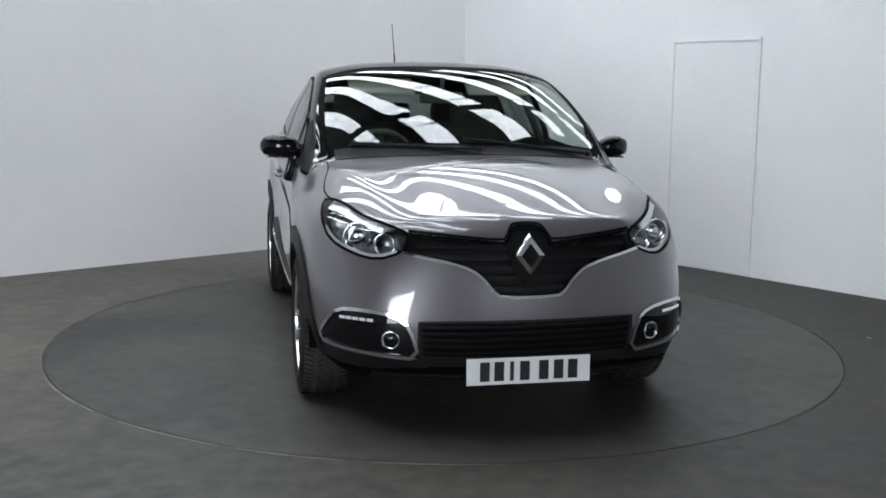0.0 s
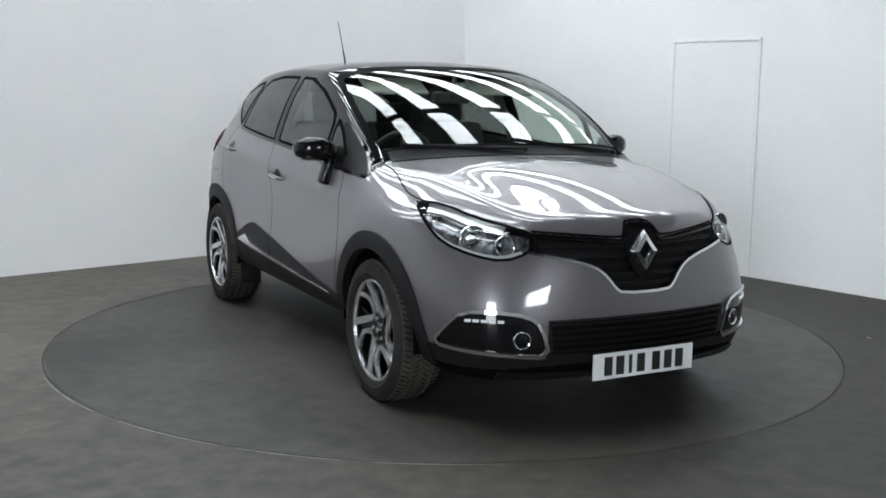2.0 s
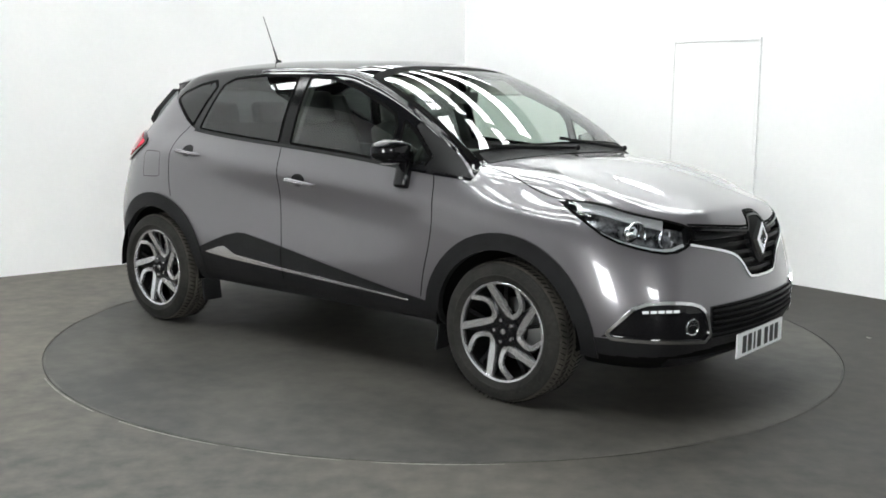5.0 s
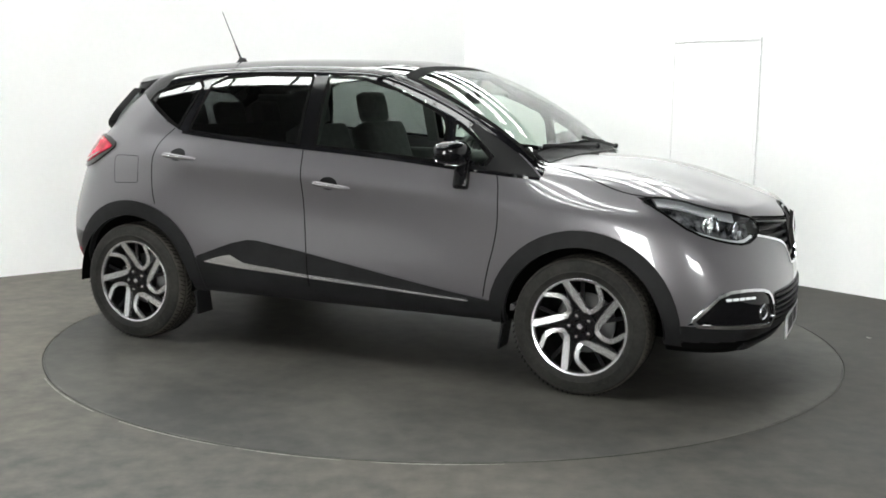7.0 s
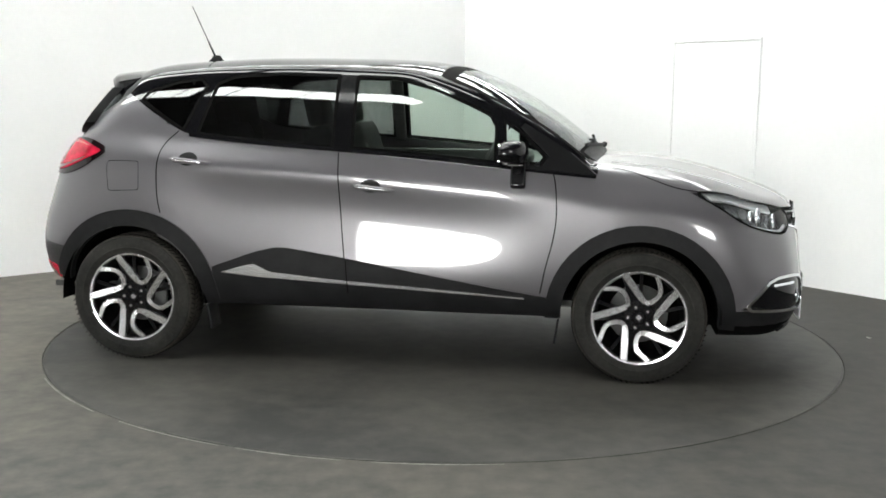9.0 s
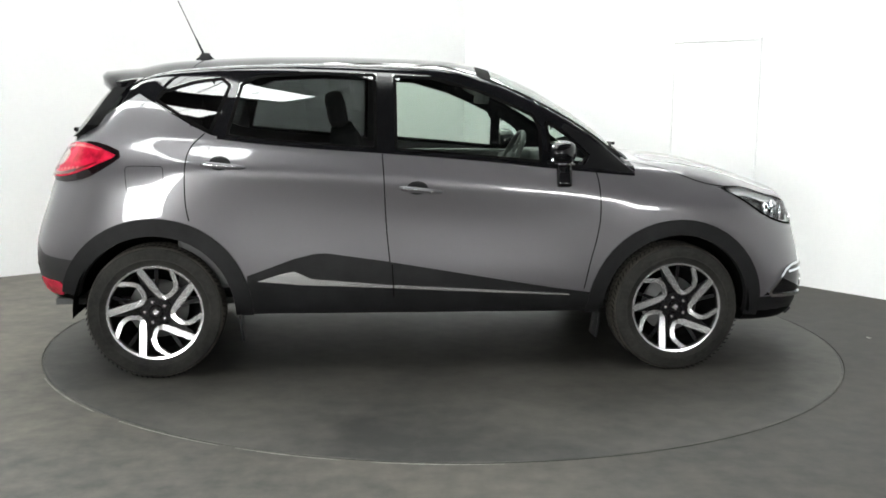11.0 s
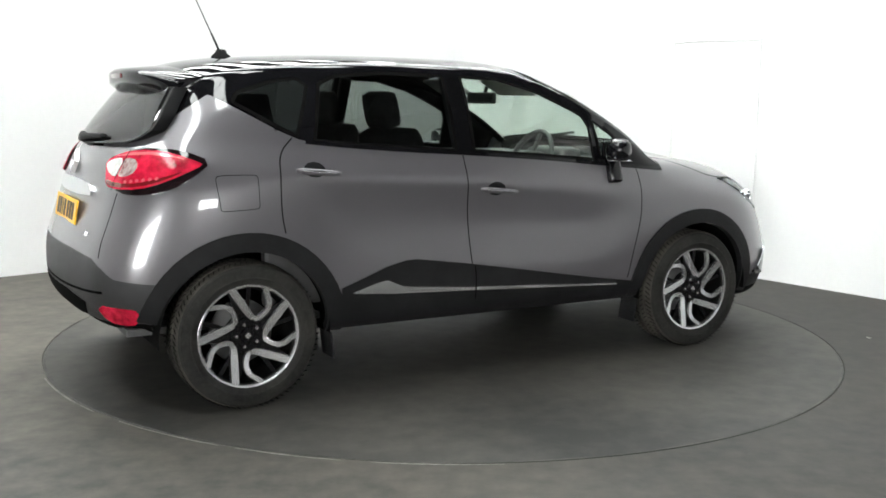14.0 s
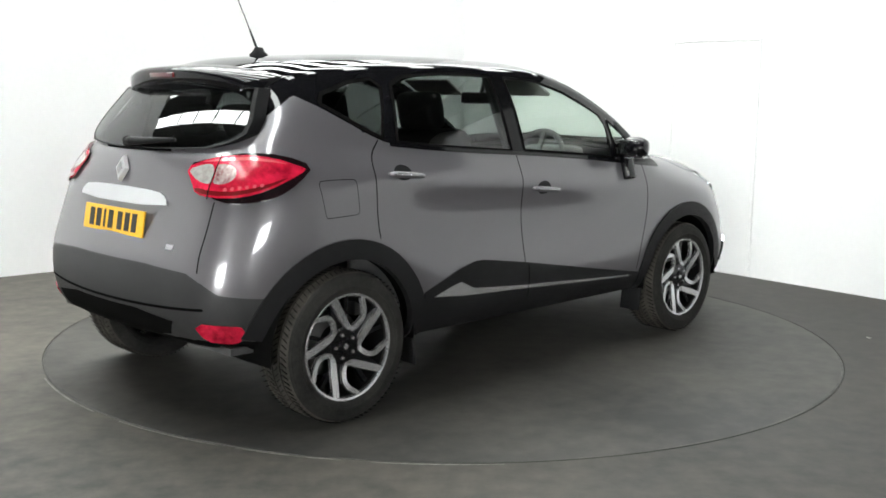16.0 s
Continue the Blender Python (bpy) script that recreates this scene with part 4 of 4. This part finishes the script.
def lozenge(m, w, h, mat=None):
    """A plain hollow diamond with bevelled bars."""
    bm = bmesh.new()
    loops = []
    for f, zz in ((1.0, 0.0), (0.84, 0.018), (0.52, 0.022), (0.40, 0.004)):
        loops.append([bm.verts.new(m @ Vector((a * w * f, b * h * (f if f > .9 else f + 0.02), zz))) for a, b in ((0, 1), (1, 0), (0, -1), (-1, 0))])
    for a, b in zip(loops, loops[1:]):
        for k in range(4):
            bm.faces.new((a[k], a[(k + 1) % 4], b[(k + 1) % 4], b[k]))
    bmesh.ops.recalc_face_normals(bm, faces=bm.faces[:])
    return part("emblem", bm, mat or CHROME, car, "plain chrome lozenge emblem", smooth=False)


def number_plate(name, m, mat, label):
    plate = part(name, box((.520, .111, .008), m, .003), mat, car, label, smooth=False)
    for px in (-.185, -.125, -.072, -.018, .062, .125, .185):
        part("printed_bar", box((.040 if px != -.072 else .016, .079, .002), m @ Matrix.Translation((px, 0, .005))), PLATE_INK, plate, smooth=False)
    return plate


def build_rear():
    # black-rimmed lamp: red lens, pale inner lenses, bright and dark bands
    lens = panel("tail_lamp", TAIL_LAMP, REAR_CORNER, LAMP_BLACK, car, off=0.010, skirt=0.02, soft=1, both=True, label="red wraparound tail lamp in a gloss black rim")

    def rear_pts(outline):
        return [(.692 * u, -.722 * u, z) for u, z in outline]

    def on_lamp(name, outline, mat, off, label="", soft=1, skirt=0.004):
        for i, ob in enumerate(panel(name, rear_pts(outline), REAR_CORNER, mat, car, off=off, skirt=skirt, soft=soft, label=label, both=True)):
            ob.parent = lens[i]

    on_lamp("red_lens", [(-.930, 1.078), (-.845, 1.110), (-.76, 1.128), (-.66, 1.134), (-.57, 1.122), (-.47, 1.088), (-.445, 1.075), (-.50, 1.040), (-.58, 1.000), (-.68, .972), (-.80, .968), (-.872, .978), (-.895, 1.02)], RED_LENS, 0.0135, "clear red lens with ribbed bands")
    on_lamp("dark_band", [(-.885, 1.005), (-.79, .992), (-.69, .995), (-.585, 1.022), (-.50, 1.052), (-.56, 1.016), (-.68, .980), (-.80, .976), (-.866, .984)], DARK_RED, 0.0145, "dark red lower band")
    on_lamp("upper_band", [(-.86, 1.100), (-.76, 1.119), (-.66, 1.125), (-.575, 1.114), (-.52, 1.098), (-.575, 1.106), (-.66, 1.113), (-.76, 1.107)], LENS_BEAD, 0.0145, "bright red upper band", 0)
    on_lamp("reversing_lens", [(-.918, 1.070), (-.845, 1.092), (-.800, 1.092), (-.800, 1.040), (-.812, 1.018), (-.850, 1.022), (-.890, 1.042)], PALE_LENS, 0.0150, "pale reversing lamp lens")
    on_lamp("indicator_lens", [(-.792, 1.092), (-.745, 1.096), (-.712, 1.082), (-.704, 1.055), (-.725, 1.030), (-.765, 1.018), (-.800, 1.022), (-.790, 1.05)], BOWL_LENS, 0.0150, "silvered indicator lens with pink cast")
    for k in range(6):
        u, z = -.745 + .028 * k, .999 + .0035 * k
        on_lamp("lens_bead", [(u - .007, z - .006), (u + .007, z - .004), (u + .007, z + .008), (u - .007, z + .006)], LENS_BEAD, 0.0165, "", 1, 0.003)
    for i, ob in enumerate(ribbon("lens_joint", rear_pts([(-.775, 1.128), (-.794, 1.06), (-.812, 1.0), (-.815, .962)]), REAR_CORNER, 0.005, DARK, car, off=0.0175, both=True)):
        ob.parent = lens[i]
    refl = [(-1.899, -.604, .477), (-1.80, -.725, .470), (-1.755, -.762, .462), (-1.752, -.735, .400), (-1.79, -.69, .392), (-1.85, -.63, .402)]
    panel("rear_reflector", refl, REAR_CORNER, RED_LENS, car, off=0.006, skirt=0.01, soft=1, both=True, label="red bumper reflector")
    garnish = [(-1.9, -.375, .914), (-1.9, -.36, .955), (-1.9, -.30, .978), (-1.9, 0, .986), (-1.9, .30, .978), (-1.9, .36, .955), (-1.9, .375, .914)]
    panel("tailgate_garnish", garnish, REAR, CHROME, car, off=0.012, skirt=0.014, soft=1, label="chrome bar over the number plate")
    spot = on_skin(flat([(-1.9, 0, .835)], REAR)[0], REAR, .008)
    number_plate("rear_number_plate", facing(spot, (-1, 0, .17)), PLATE_YELLOW, "yellow number plate with dark bars")
    spot = on_skin(flat([(-1.9, 0, 1.055)], REAR)[0], REAR, .004)
    lozenge(facing(spot, (-1, 0, .25)), .046, .060, SILVER)
    ribbon("model_badge", [(-1.9, -.43, .765), (-1.9, -.475, .765)], REAR, 0.02, CHROME, car, off=0.004, skirt=0.004, soft=0)
    ribbon("bumper_step", [(-1.9, -.66, .535), (-1.9, -.4, .522), (-1.9, 0, .518), (-1.9, .4, .522), (-1.9, .66, .535)], REAR, 0.012, DARK, car, off=0.002)
    panel("diffuser", [(-1.9, -.52, .50), (-1.9, .52, .50), (-1.9, .44, .385), (-1.9, -.44, .385)], REAR, DARK, car, off=0.004, skirt=0.004, soft=1, label="matt black lower bumper insert")
    # roof spoiler with high brake lamp
    bm = bmesh.new()
    rows = []
    for k in range(25):
        y = -0.515 + 1.03 * k / 24
        f = abs(y) / 0.515
        xr, xf = -1.655 + 0.14 * f ** 3, -1.38
        zt = 1.508 - 0.055 * f ** 2.5
        droop = 0.045 * max(0, f - 0.82) / 0.18
        rows.append([bm.verts.new(p) for p in ((xf, y, zt - .03), (xf, y, zt + .008), (-1.50, y, zt + .002 - droop * .3), (xr + .02, y, zt - .012 - droop * .4), (xr, y, zt - .028 - droop * .6), (xr + .004, y, zt - .072 - droop), (xr + .03, y, zt - .088 - droop), (-1.50, y, zt - .085 - droop))])
    for a, b in zip(rows, rows[1:]):
        for i in range(8):
            bm.faces.new((a[i], b[i], b[(i + 1) % 8], a[(i + 1) % 8]))
    bm.faces.new(rows[0])
    bm.faces.new(rows[-1][::-1])
    bmesh.ops.recalc_face_normals(bm, faces=bm.faces[:])
    spoiler = sharp_rim(part("roof_spoiler", bm, BLACK_PAINT, car, "gloss black roof spoiler"), 60)
    part("high_brake_lamp", box((.012, .20, .022), pose(-1.653, 0, 1.461, 0, -6, 0), .004), DARK_RED, spoiler, "dark red high brake lamp")
    # rear wiper
    bm = bmesh.new()
    rows = []
    for k in range(9):
        f = k / 8
        y, z = .03 - .33 * f, 1.172 + .018 * f
        x = -1.843 + (z - 1.12) * .80 + .30 * y * y
        hz, hx = .021 - .012 * f, .018 - .009 * f
        rows.append([bm.verts.new((x - .016 + hx * math.cos(a), y, z + hz * math.sin(a))) for a in (i * math.pi / 5 for i in range(10))])
    for p, q in zip(rows, rows[1:]):
        for i in range(10):
            bm.faces.new((p[i], p[(i + 1) % 10], q[(i + 1) % 10], q[i]))
    bm.faces.new(rows[0])
    bm.faces.new(rows[-1])
    bmesh.ops.recalc_face_normals(bm, faces=bm.faces[:])
    wiper = part("rear_wiper", bm, CLADDING, car, "black rear wiper arm")
    part("pivot", sphere(.027, pose(-1.812, .03, 1.172), (.8, 1, 1)), CLADDING, wiper)


build_headlamps()
build_front()
build_rear()


# ---- the car: mirrors, handles, aerial, wipers ----
def handle_grip(cx, y, cz):
    """A bowed grip: thick at its rear end, tapering forwards, turned in to the door at both ends."""
    bm = bmesh.new()
    rows = []
    for k in range(15):
        t = -1 + 2 * k / 14
        out = .004 + .024 * (1 - abs(t) ** 4)
        hz = (.0155 - .0045 * (t + 1) / 2) * (1 - .55 * abs(t) ** 6)
        hy = .011 * (1 - .3 * t * t)
        ring = []
        for i in range(12):
            a = 2 * math.pi * i / 12
            ca, sa = math.cos(a), math.sin(a)
            ring.append(bm.verts.new((cx + .106 * t, y - out - hy * math.copysign(abs(ca) ** .8, ca), cz - .0088 * t + hz * math.copysign(abs(sa) ** .8, sa))))
        rows.append(ring)
    for a, b in zip(rows, rows[1:]):
        for i in range(12):
            bm.faces.new((a[i], a[(i + 1) % 12], b[(i + 1) % 12], b[i]))
    bm.faces.new(rows[0])
    bm.faces.new(rows[-1])
    bmesh.ops.recalc_face_normals(bm, faces=bm.faces[:])
    return bm


def build_fittings():
    for s in (-1, 1):
        bm = bmesh.new()
        rows = []
        # housing: sections from the root outwards
        for t, y, cx, cz, rx, rz in ((0, .800, .695, 1.095, .030, .034), (1, .828, .692, 1.108, .052, .052), (2, .88, .684, 1.117, .066, .059), (3, .94, .672, 1.120, .066, .056), (4, .985, .656, 1.119, .050, .043), (5, 1.002, .645, 1.118, .022, .018)):
            ring = []
            for k in range(20):
                a = 2 * math.pi * k / 20
                ca, sa = math.cos(a), math.sin(a)
                ring.append(bm.verts.new((cx + rx * math.copysign(abs(ca) ** .7, ca), s * y, cz + rz * math.copysign(abs(sa) ** .75, sa))))
            rows.append(ring)
        for a, b in zip(rows, rows[1:]):
            for k in range(20):
                bm.faces.new((a[k], a[(k + 1) % 20], b[(k + 1) % 20], b[k]))
        bm.faces.new(rows[0])
        bm.faces.new(rows[-1])
        bmesh.ops.recalc_face_normals(bm, faces=bm.faces[:])
        mirror = part("door_mirror", bm, BLACK_PAINT, car, "gloss black door mirror")
        part("mirror_glass", box((.004, .120, .082), pose(.6185, s * .908, 1.118, 0, 0, s * 3), .001), MIRROR, mirror, smooth=False)
        part("indicator", box((.07, .11, .008), pose(.685, s * .915, 1.064, 0, 0, -s * 10), .004), SATIN, mirror, "silver strip under the mirror")
        part("mirror_foot", box((.075, .05, .15), pose(.70, s * .850, 1.015, s * 16, 0, 0), .016), BLACK_PAINT, mirror)
    for cx, cz in ((-.02, .927), (-.972, 1.041)):
        # shade in the body-coloured grip recess, laid on as a flat black patch
        cup = [(cx - .012 + .052 * math.cos(a * .524), -.86, cz + .010 + .034 * math.sin(a * .524)) for a in range(12)]
        panel("handle_cup_shade", cup, RIGHT, MATT_BLACK, car, off=0.001, skirt=0, cell=.02, both=True)
        y = on_skin(flat([(cx, -.86, cz)], RIGHT)[0], RIGHT).y
        handles = pair("door_handle", handle_grip(cx + .005, y, cz), PAINT, car, "grey bar door handle with a bright edge")
        strip = box((.15, .003, .004), pose(cx - .005, y - .0395, cz + .002, 0, 5, 0), .001)
        other = mirrored(strip)
        part("bright_strip", strip, SATIN, handles[0])
        part("bright_strip", other, SATIN, handles[1])
        lock = tube(.007, .007, .004, pose(cx - .082, y - .030, cz + .008, 90, 0, 0), 16)
        part("key_cover", lock, PAINT, handles[0])
    base = lathe([(.001, .035), (.014, .034), (.022, .015), (.034, 0.0), (.034, -.012)], pose(-1.138, 0, 1.568) @ Matrix.Diagonal((1.5, .7, 1, 1)), 20)
    aerial = part("aerial", base, CLADDING, car, "thin black roof aerial")
    lean = Vector((-.42, 0, .91)).normalized()
    m = facing(Vector((-1.145, 0, 1.59)), lean)
    part("whip", tube(.0065, .0045, .10, m @ Matrix.Translation((0, 0, .05)), 10), CLADDING, aerial)
    part("whip", tube(.0028, .0022, .22, m @ Matrix.Translation((0, 0, .21)), 8), DARK, aerial)
    for y0, y1, x1 in ((.62, -.02, .03), (.05, -.58, .02)):
        a = on_skin((screen_foot(y0) - .015, y0), DOWN, .022)
        b = on_skin((screen_foot(y1) - .05 - x1, y1), DOWN, .020)
        d = b - a
        m = facing((a + b) / 2, d)
        wiper = part("windscreen_wiper", box((.014, .016, d.length), m, .004), CLADDING, car, "black windscreen wiper")
        part("pivot", sphere(.015, Matrix.Translation(a)), CLADDING, wiper)
    scuttle = [(screen_foot(y) + .012, y, 1.1) for y in (-.66, -.4, -.15, .15, .4, .66)] + [(screen_foot(y) - .055, y, 1.1) for y in (.66, .4, .15, -.15, -.4, -.66)]
    panel("scuttle_panel", scuttle, DOWN, CLADDING, car, off=0.004, skirt=0.006, label="black plastic scuttle under the windscreen")


build_fittings()


# ---- the car: wheels ----
def build_wheels():
    tread_prof = [(.317, -.096), (.325, -.080), (.328, -.056), (.321, -.055), (.321, -.047), (.329, -.046), (.330, -.004), (.322, -.003), (.322, .003), (.330, .004), (.329, .046), (.321, .047), (.321, .055), (.328, .056), (.325, .080), (.317, .096)]
    wall = [(.317, .096), (.311, .101), (.3085, .1025), (.3065, .1045), (.303, .1045), (.301, .1055), (.280, .1105), (.266, .1115), (.264, .1135), (.260, .1135), (.258, .1115), (.246, .109), (.238, .104), (.232, .097), (.226, .09)]
    wall_prof = wall + [(r, -h) for r, h in wall[::-1]]
    for ax in AXLES:
        for s in (-1, 1):
            m = pose(ax, s * .762, HUB_Z + .006, 90 if s < 0 else -90, 0, 0)
            wheel = part("wheel", lathe([(.228, .086), (.235, .098), (.231, .101), (.222, .099), (.2195, .088)], m, 64), SATIN, car, "machined alloy rim with black pockets")
            sharp_rim(wheel, 30)
            tyre = sharp_rim(part("tyre", lathe(wall_prof, m, 72), RUBBER, wheel, "black road tyre with dusty tread"), 35)
            sharp_rim(part("tread_band", lathe(tread_prof, m, 72), TREAD_RUBBER, tyre, "dusty brown-grey tread"), 35)
            sipes = bmesh.new()
            for k in range(80):
                for h, sl, w in ((-.076, 22, .040), (.076, -22, .040), (-.024, -35, .03), (.024, 35, .03)):
                    r = .3275 if abs(h) > .05 else .3295
                    add_box(sipes, (.003, .0035, w), m @ pose(0, 0, 0, 0, 0, k * 4.5) @ Matrix.Translation((r, 0, h)) @ pose(0, 0, 0, sl, 0, 0))
            tagged(part("tread_pattern", sipes, DARK, tyre, smooth=False), kind="stuff")
            # raised marks on the sidewall, too worn to make out
            for k in (0, 2, 4, 6, 20, 22, 38, 40, 42):
                part("sidewall_mark", box((.016, .014, .0016), m @ pose(0, 0, 0, 0, 0, k * 5.2 + 100) @ Matrix.Translation((.285, 0, .1095)) @ pose(0, 0, 0, 0, 12, 0)), RUBBER, tyre, smooth=False)
            part("brake_disc", lathe([(.001, -.01), (.14, -.01), (.145, -.02), (.145, -.03)], m, 40), STEEL, wheel)
            part("rim_barrel", lathe([(.215, .08), (.20, .0), (.195, -.08), (.001, -.085)], m, 40), DARK, wheel)
            # black spoke web between the pockets
            web = bmesh.new()
            for k in range(5):
                for da, w in ((-48, .046), (4, .02)):
                    add_box(web, (.150, w, .02), m @ pose(0, 0, .058, 0, 0, k * 72 + 84 + da) @ Matrix.Translation((.142, 0, 0)) @ pose(0, 0, 0, 0, -5, 0))
            part("spokes", web, BLACK_PAINT, wheel, smooth=False)
            sharp_rim(part("hub", lathe([(.001, .078), (.030, .078), (.034, .072), (.075, .070), (.085, .055), (.085, .0)], m, 32), BLACK_PAINT, wheel), 25)
            # machined faces: a rounded hook in each of five pockets
            for k in range(5):
                p0, p1, p2 = (Vector((r * math.cos(radians(a + 84)), r * math.sin(radians(a + 84)))) for r, a in ((.222, 25), (.076, -13), (.222, -15)))
                p3, p4 = (Vector((r * math.cos(radians(84 + a)), r * math.sin(radians(84 + a)))) for r, a in ((.092, -33), (.165, -35)))
                pts = [tuple(p) for p in (p0, p0.lerp(p1, .6), p1, p3, p4, p2)]
                pts = rounded(pts, 3, False)
                bm = bmesh.new()
                n = len(pts)
                tops = []
                for i, p in enumerate(pts):
                    a, b = Vector(pts[max(i - 1, 0)]), Vector(pts[min(i + 1, n - 1)])
                    t = (b - a).normalized()
                    q = Vector((-t.y, t.x)) * (.0125 + .0065 * min(1, max(0, 2 - 4 * i / n)))
                    z = .070 + .024 * max(0, (Vector(p).length - .08) / .14)
                    mm = m @ pose(0, 0, 0, 0, 0, k * 72)
                    tops.append([bm.verts.new(mm @ Vector((c.x, c.y, h))) for c, h in ((Vector(p) + q, z - .015), (Vector(p) + q * .85, z), (Vector(p) - q * .85, z), (Vector(p) - q, z - .015))])
                for a, b in zip(tops, tops[1:]):
                    for i in range(3):
                        bm.faces.new((a[i], a[i + 1], b[i + 1], b[i]))
                bmesh.ops.recalc_face_normals(bm, faces=bm.faces[:])
                part("machined_hook", bm, SATIN, wheel, smooth=False)
            for k in range(5):
                mm = m @ pose(0, 0, .071, 0, 0, k * 72 + 36) @ Matrix.Translation((.052, 0, 0))
                part("wheel_nut", tube(.0085, .007, .018, mm, 6), SATIN, wheel, smooth=False)
            lo = m @ Matrix.Translation((0, 0, .079))
            part("centre_cap", box((.022, .022, .003), lo @ pose(0, 0, 0, 0, 0, 45)), SATIN, wheel, smooth=False)


build_wheels()


# ---- the car: cabin ----
def build_cabin():
    part("cabin_floor", box((2.9, 1.45, .03), pose(-.35, 0, .36)), TRIM_PLASTIC, car, smooth=False)
    dash = part("dashboard", box((.42, 1.44, .30), pose(.80, 0, .90), .08), TRIM_PLASTIC, car, "dark plastic dashboard")
    part("binnacle", box((.16, .34, .10), pose(.66, -.36, 1.06), .04), TRIM_PLASTIC, dash)
    for s in (-1, 1):
        part("door_lining", box((2.0, .06, .62), pose(-.2, s * .745, .74), .02), TRIM_PLASTIC, car, smooth=False)
        seat = part("front_seat", box((.52, .52, .18), pose(.02, s * .37, .60, 0, -6, 0), .06), FABRIC, car, "dark fabric front seat")
        part("backrest", box((.16, .50, .62), pose(-.30, s * .37, .92, 0, -18, 0), .06), FABRIC, seat)
        part("headrest", box((.10, .27, .19), pose(-.425, s * .37, 1.31, 0, -12, 0), .045), FABRIC, seat)
        for dy in (-.05, .05):
            part("headrest_stalk", tube(.007, .007, .14, pose(-.395, s * .37 + dy, 1.21, 0, -12, 0), 8), CHROME, seat)
        part("sun_visor", box((.16, .36, .015), pose(.36, s * .33, 1.435, 0, 30, 0), .006), HEADLINER, car)
    bench = part("rear_seat", box((.48, 1.26, .20), pose(-.82, 0, .64, 0, -6, 0), .06), FABRIC, car, "dark fabric rear bench")
    part("backrest", box((.16, 1.26, .58), pose(-1.12, 0, .92, 0, -20, 0), .06), FABRIC, bench)
    for y in (-.40, .0, .40):
        part("headrest", box((.09, .25, .16), pose(-1.235, y, 1.255, 0, -14, 0), .04), FABRIC, bench)
    part("parcel_shelf", box((.40, 1.2, .02), pose(-1.45, 0, 1.06)), TRIM_PLASTIC, car, smooth=False)
    for s in (-1, 1):
        part("pillar_trim", box((.30, .03, .34), pose(-1.24, s * .625, 1.23, s * 30, 0, 0), .01), TRIM_PLASTIC, car, smooth=False)
        part("pillar_trim", box((.07, .03, .42), pose(-.185, s * .69, 1.29, s * 24, 0, 0), .008), TRIM_PLASTIC, car, smooth=False)
    part("headlining", box((1.2, .80, .012), pose(-.55, 0, 1.522), .004), HEADLINER, car, "pale fabric roof lining", smooth=False)
    # steering wheel on the right-hand side
    m = pose(.50, -.36, 1.03, 0, -66, 0)
    bm = bmesh.new()
    rings = []
    for i in range(36):
        a = 2 * math.pi * i / 36
        rings.append([bm.verts.new(m @ Vector(((.18 + .015 * math.cos(b)) * math.cos(a), (.18 + .015 * math.cos(b)) * math.sin(a), .015 * math.sin(b)))) for b in (0, 1.05, 2.09, 3.14, 4.19, 5.24)])
    for i in range(36):
        a, b = rings[i], rings[(i + 1) % 36]
        for k in range(6):
            bm.faces.new((a[k], b[k], b[(k + 1) % 6], a[(k + 1) % 6]))
    wheel = part("steering_wheel", bm, TRIM_PLASTIC, car, "dark leather steering wheel")
    part("boss", box((.13, .16, .05), m @ Matrix.Translation((0, 0, -.01)), .02), TRIM_PLASTIC, wheel)
    for k in range(3):
        part("wheel_spoke", box((.16, .03, .015), m @ pose(0, 0, 0, 0, 0, 90 + k * 90 + 90) @ Matrix.Translation((.10, 0, 0)), .004), TRIM_PLASTIC, wheel)
    mir = part("rear_view_mirror", box((.035, .24, .065), pose(.40, 0, 1.375, 0, 5, 6), .012), TRIM_PLASTIC, car, "dark rear-view mirror")
    part("stalk", tube(.012, .012, .12, pose(.43, 0, 1.43, 0, 20, 0), 10), TRIM_PLASTIC, mir)
    for ax in AXLES:
        part("axle", tube(.04, .04, 1.4, pose(ax, 0, HUB_Z, 90, 0, 0), 12), DARK, car)


build_cabin()


# ---- what moves ----
def motions():
    walk(car, [(t, pose(*AXIS, 0, 0, 0, a) @ pose(*CAR_ON_TABLE, 0)) for t, a in HEADING])
    walk(table, [(t, pose(*AXIS, 0, 0, 0, a)) for t, a in HEADING])


motions()
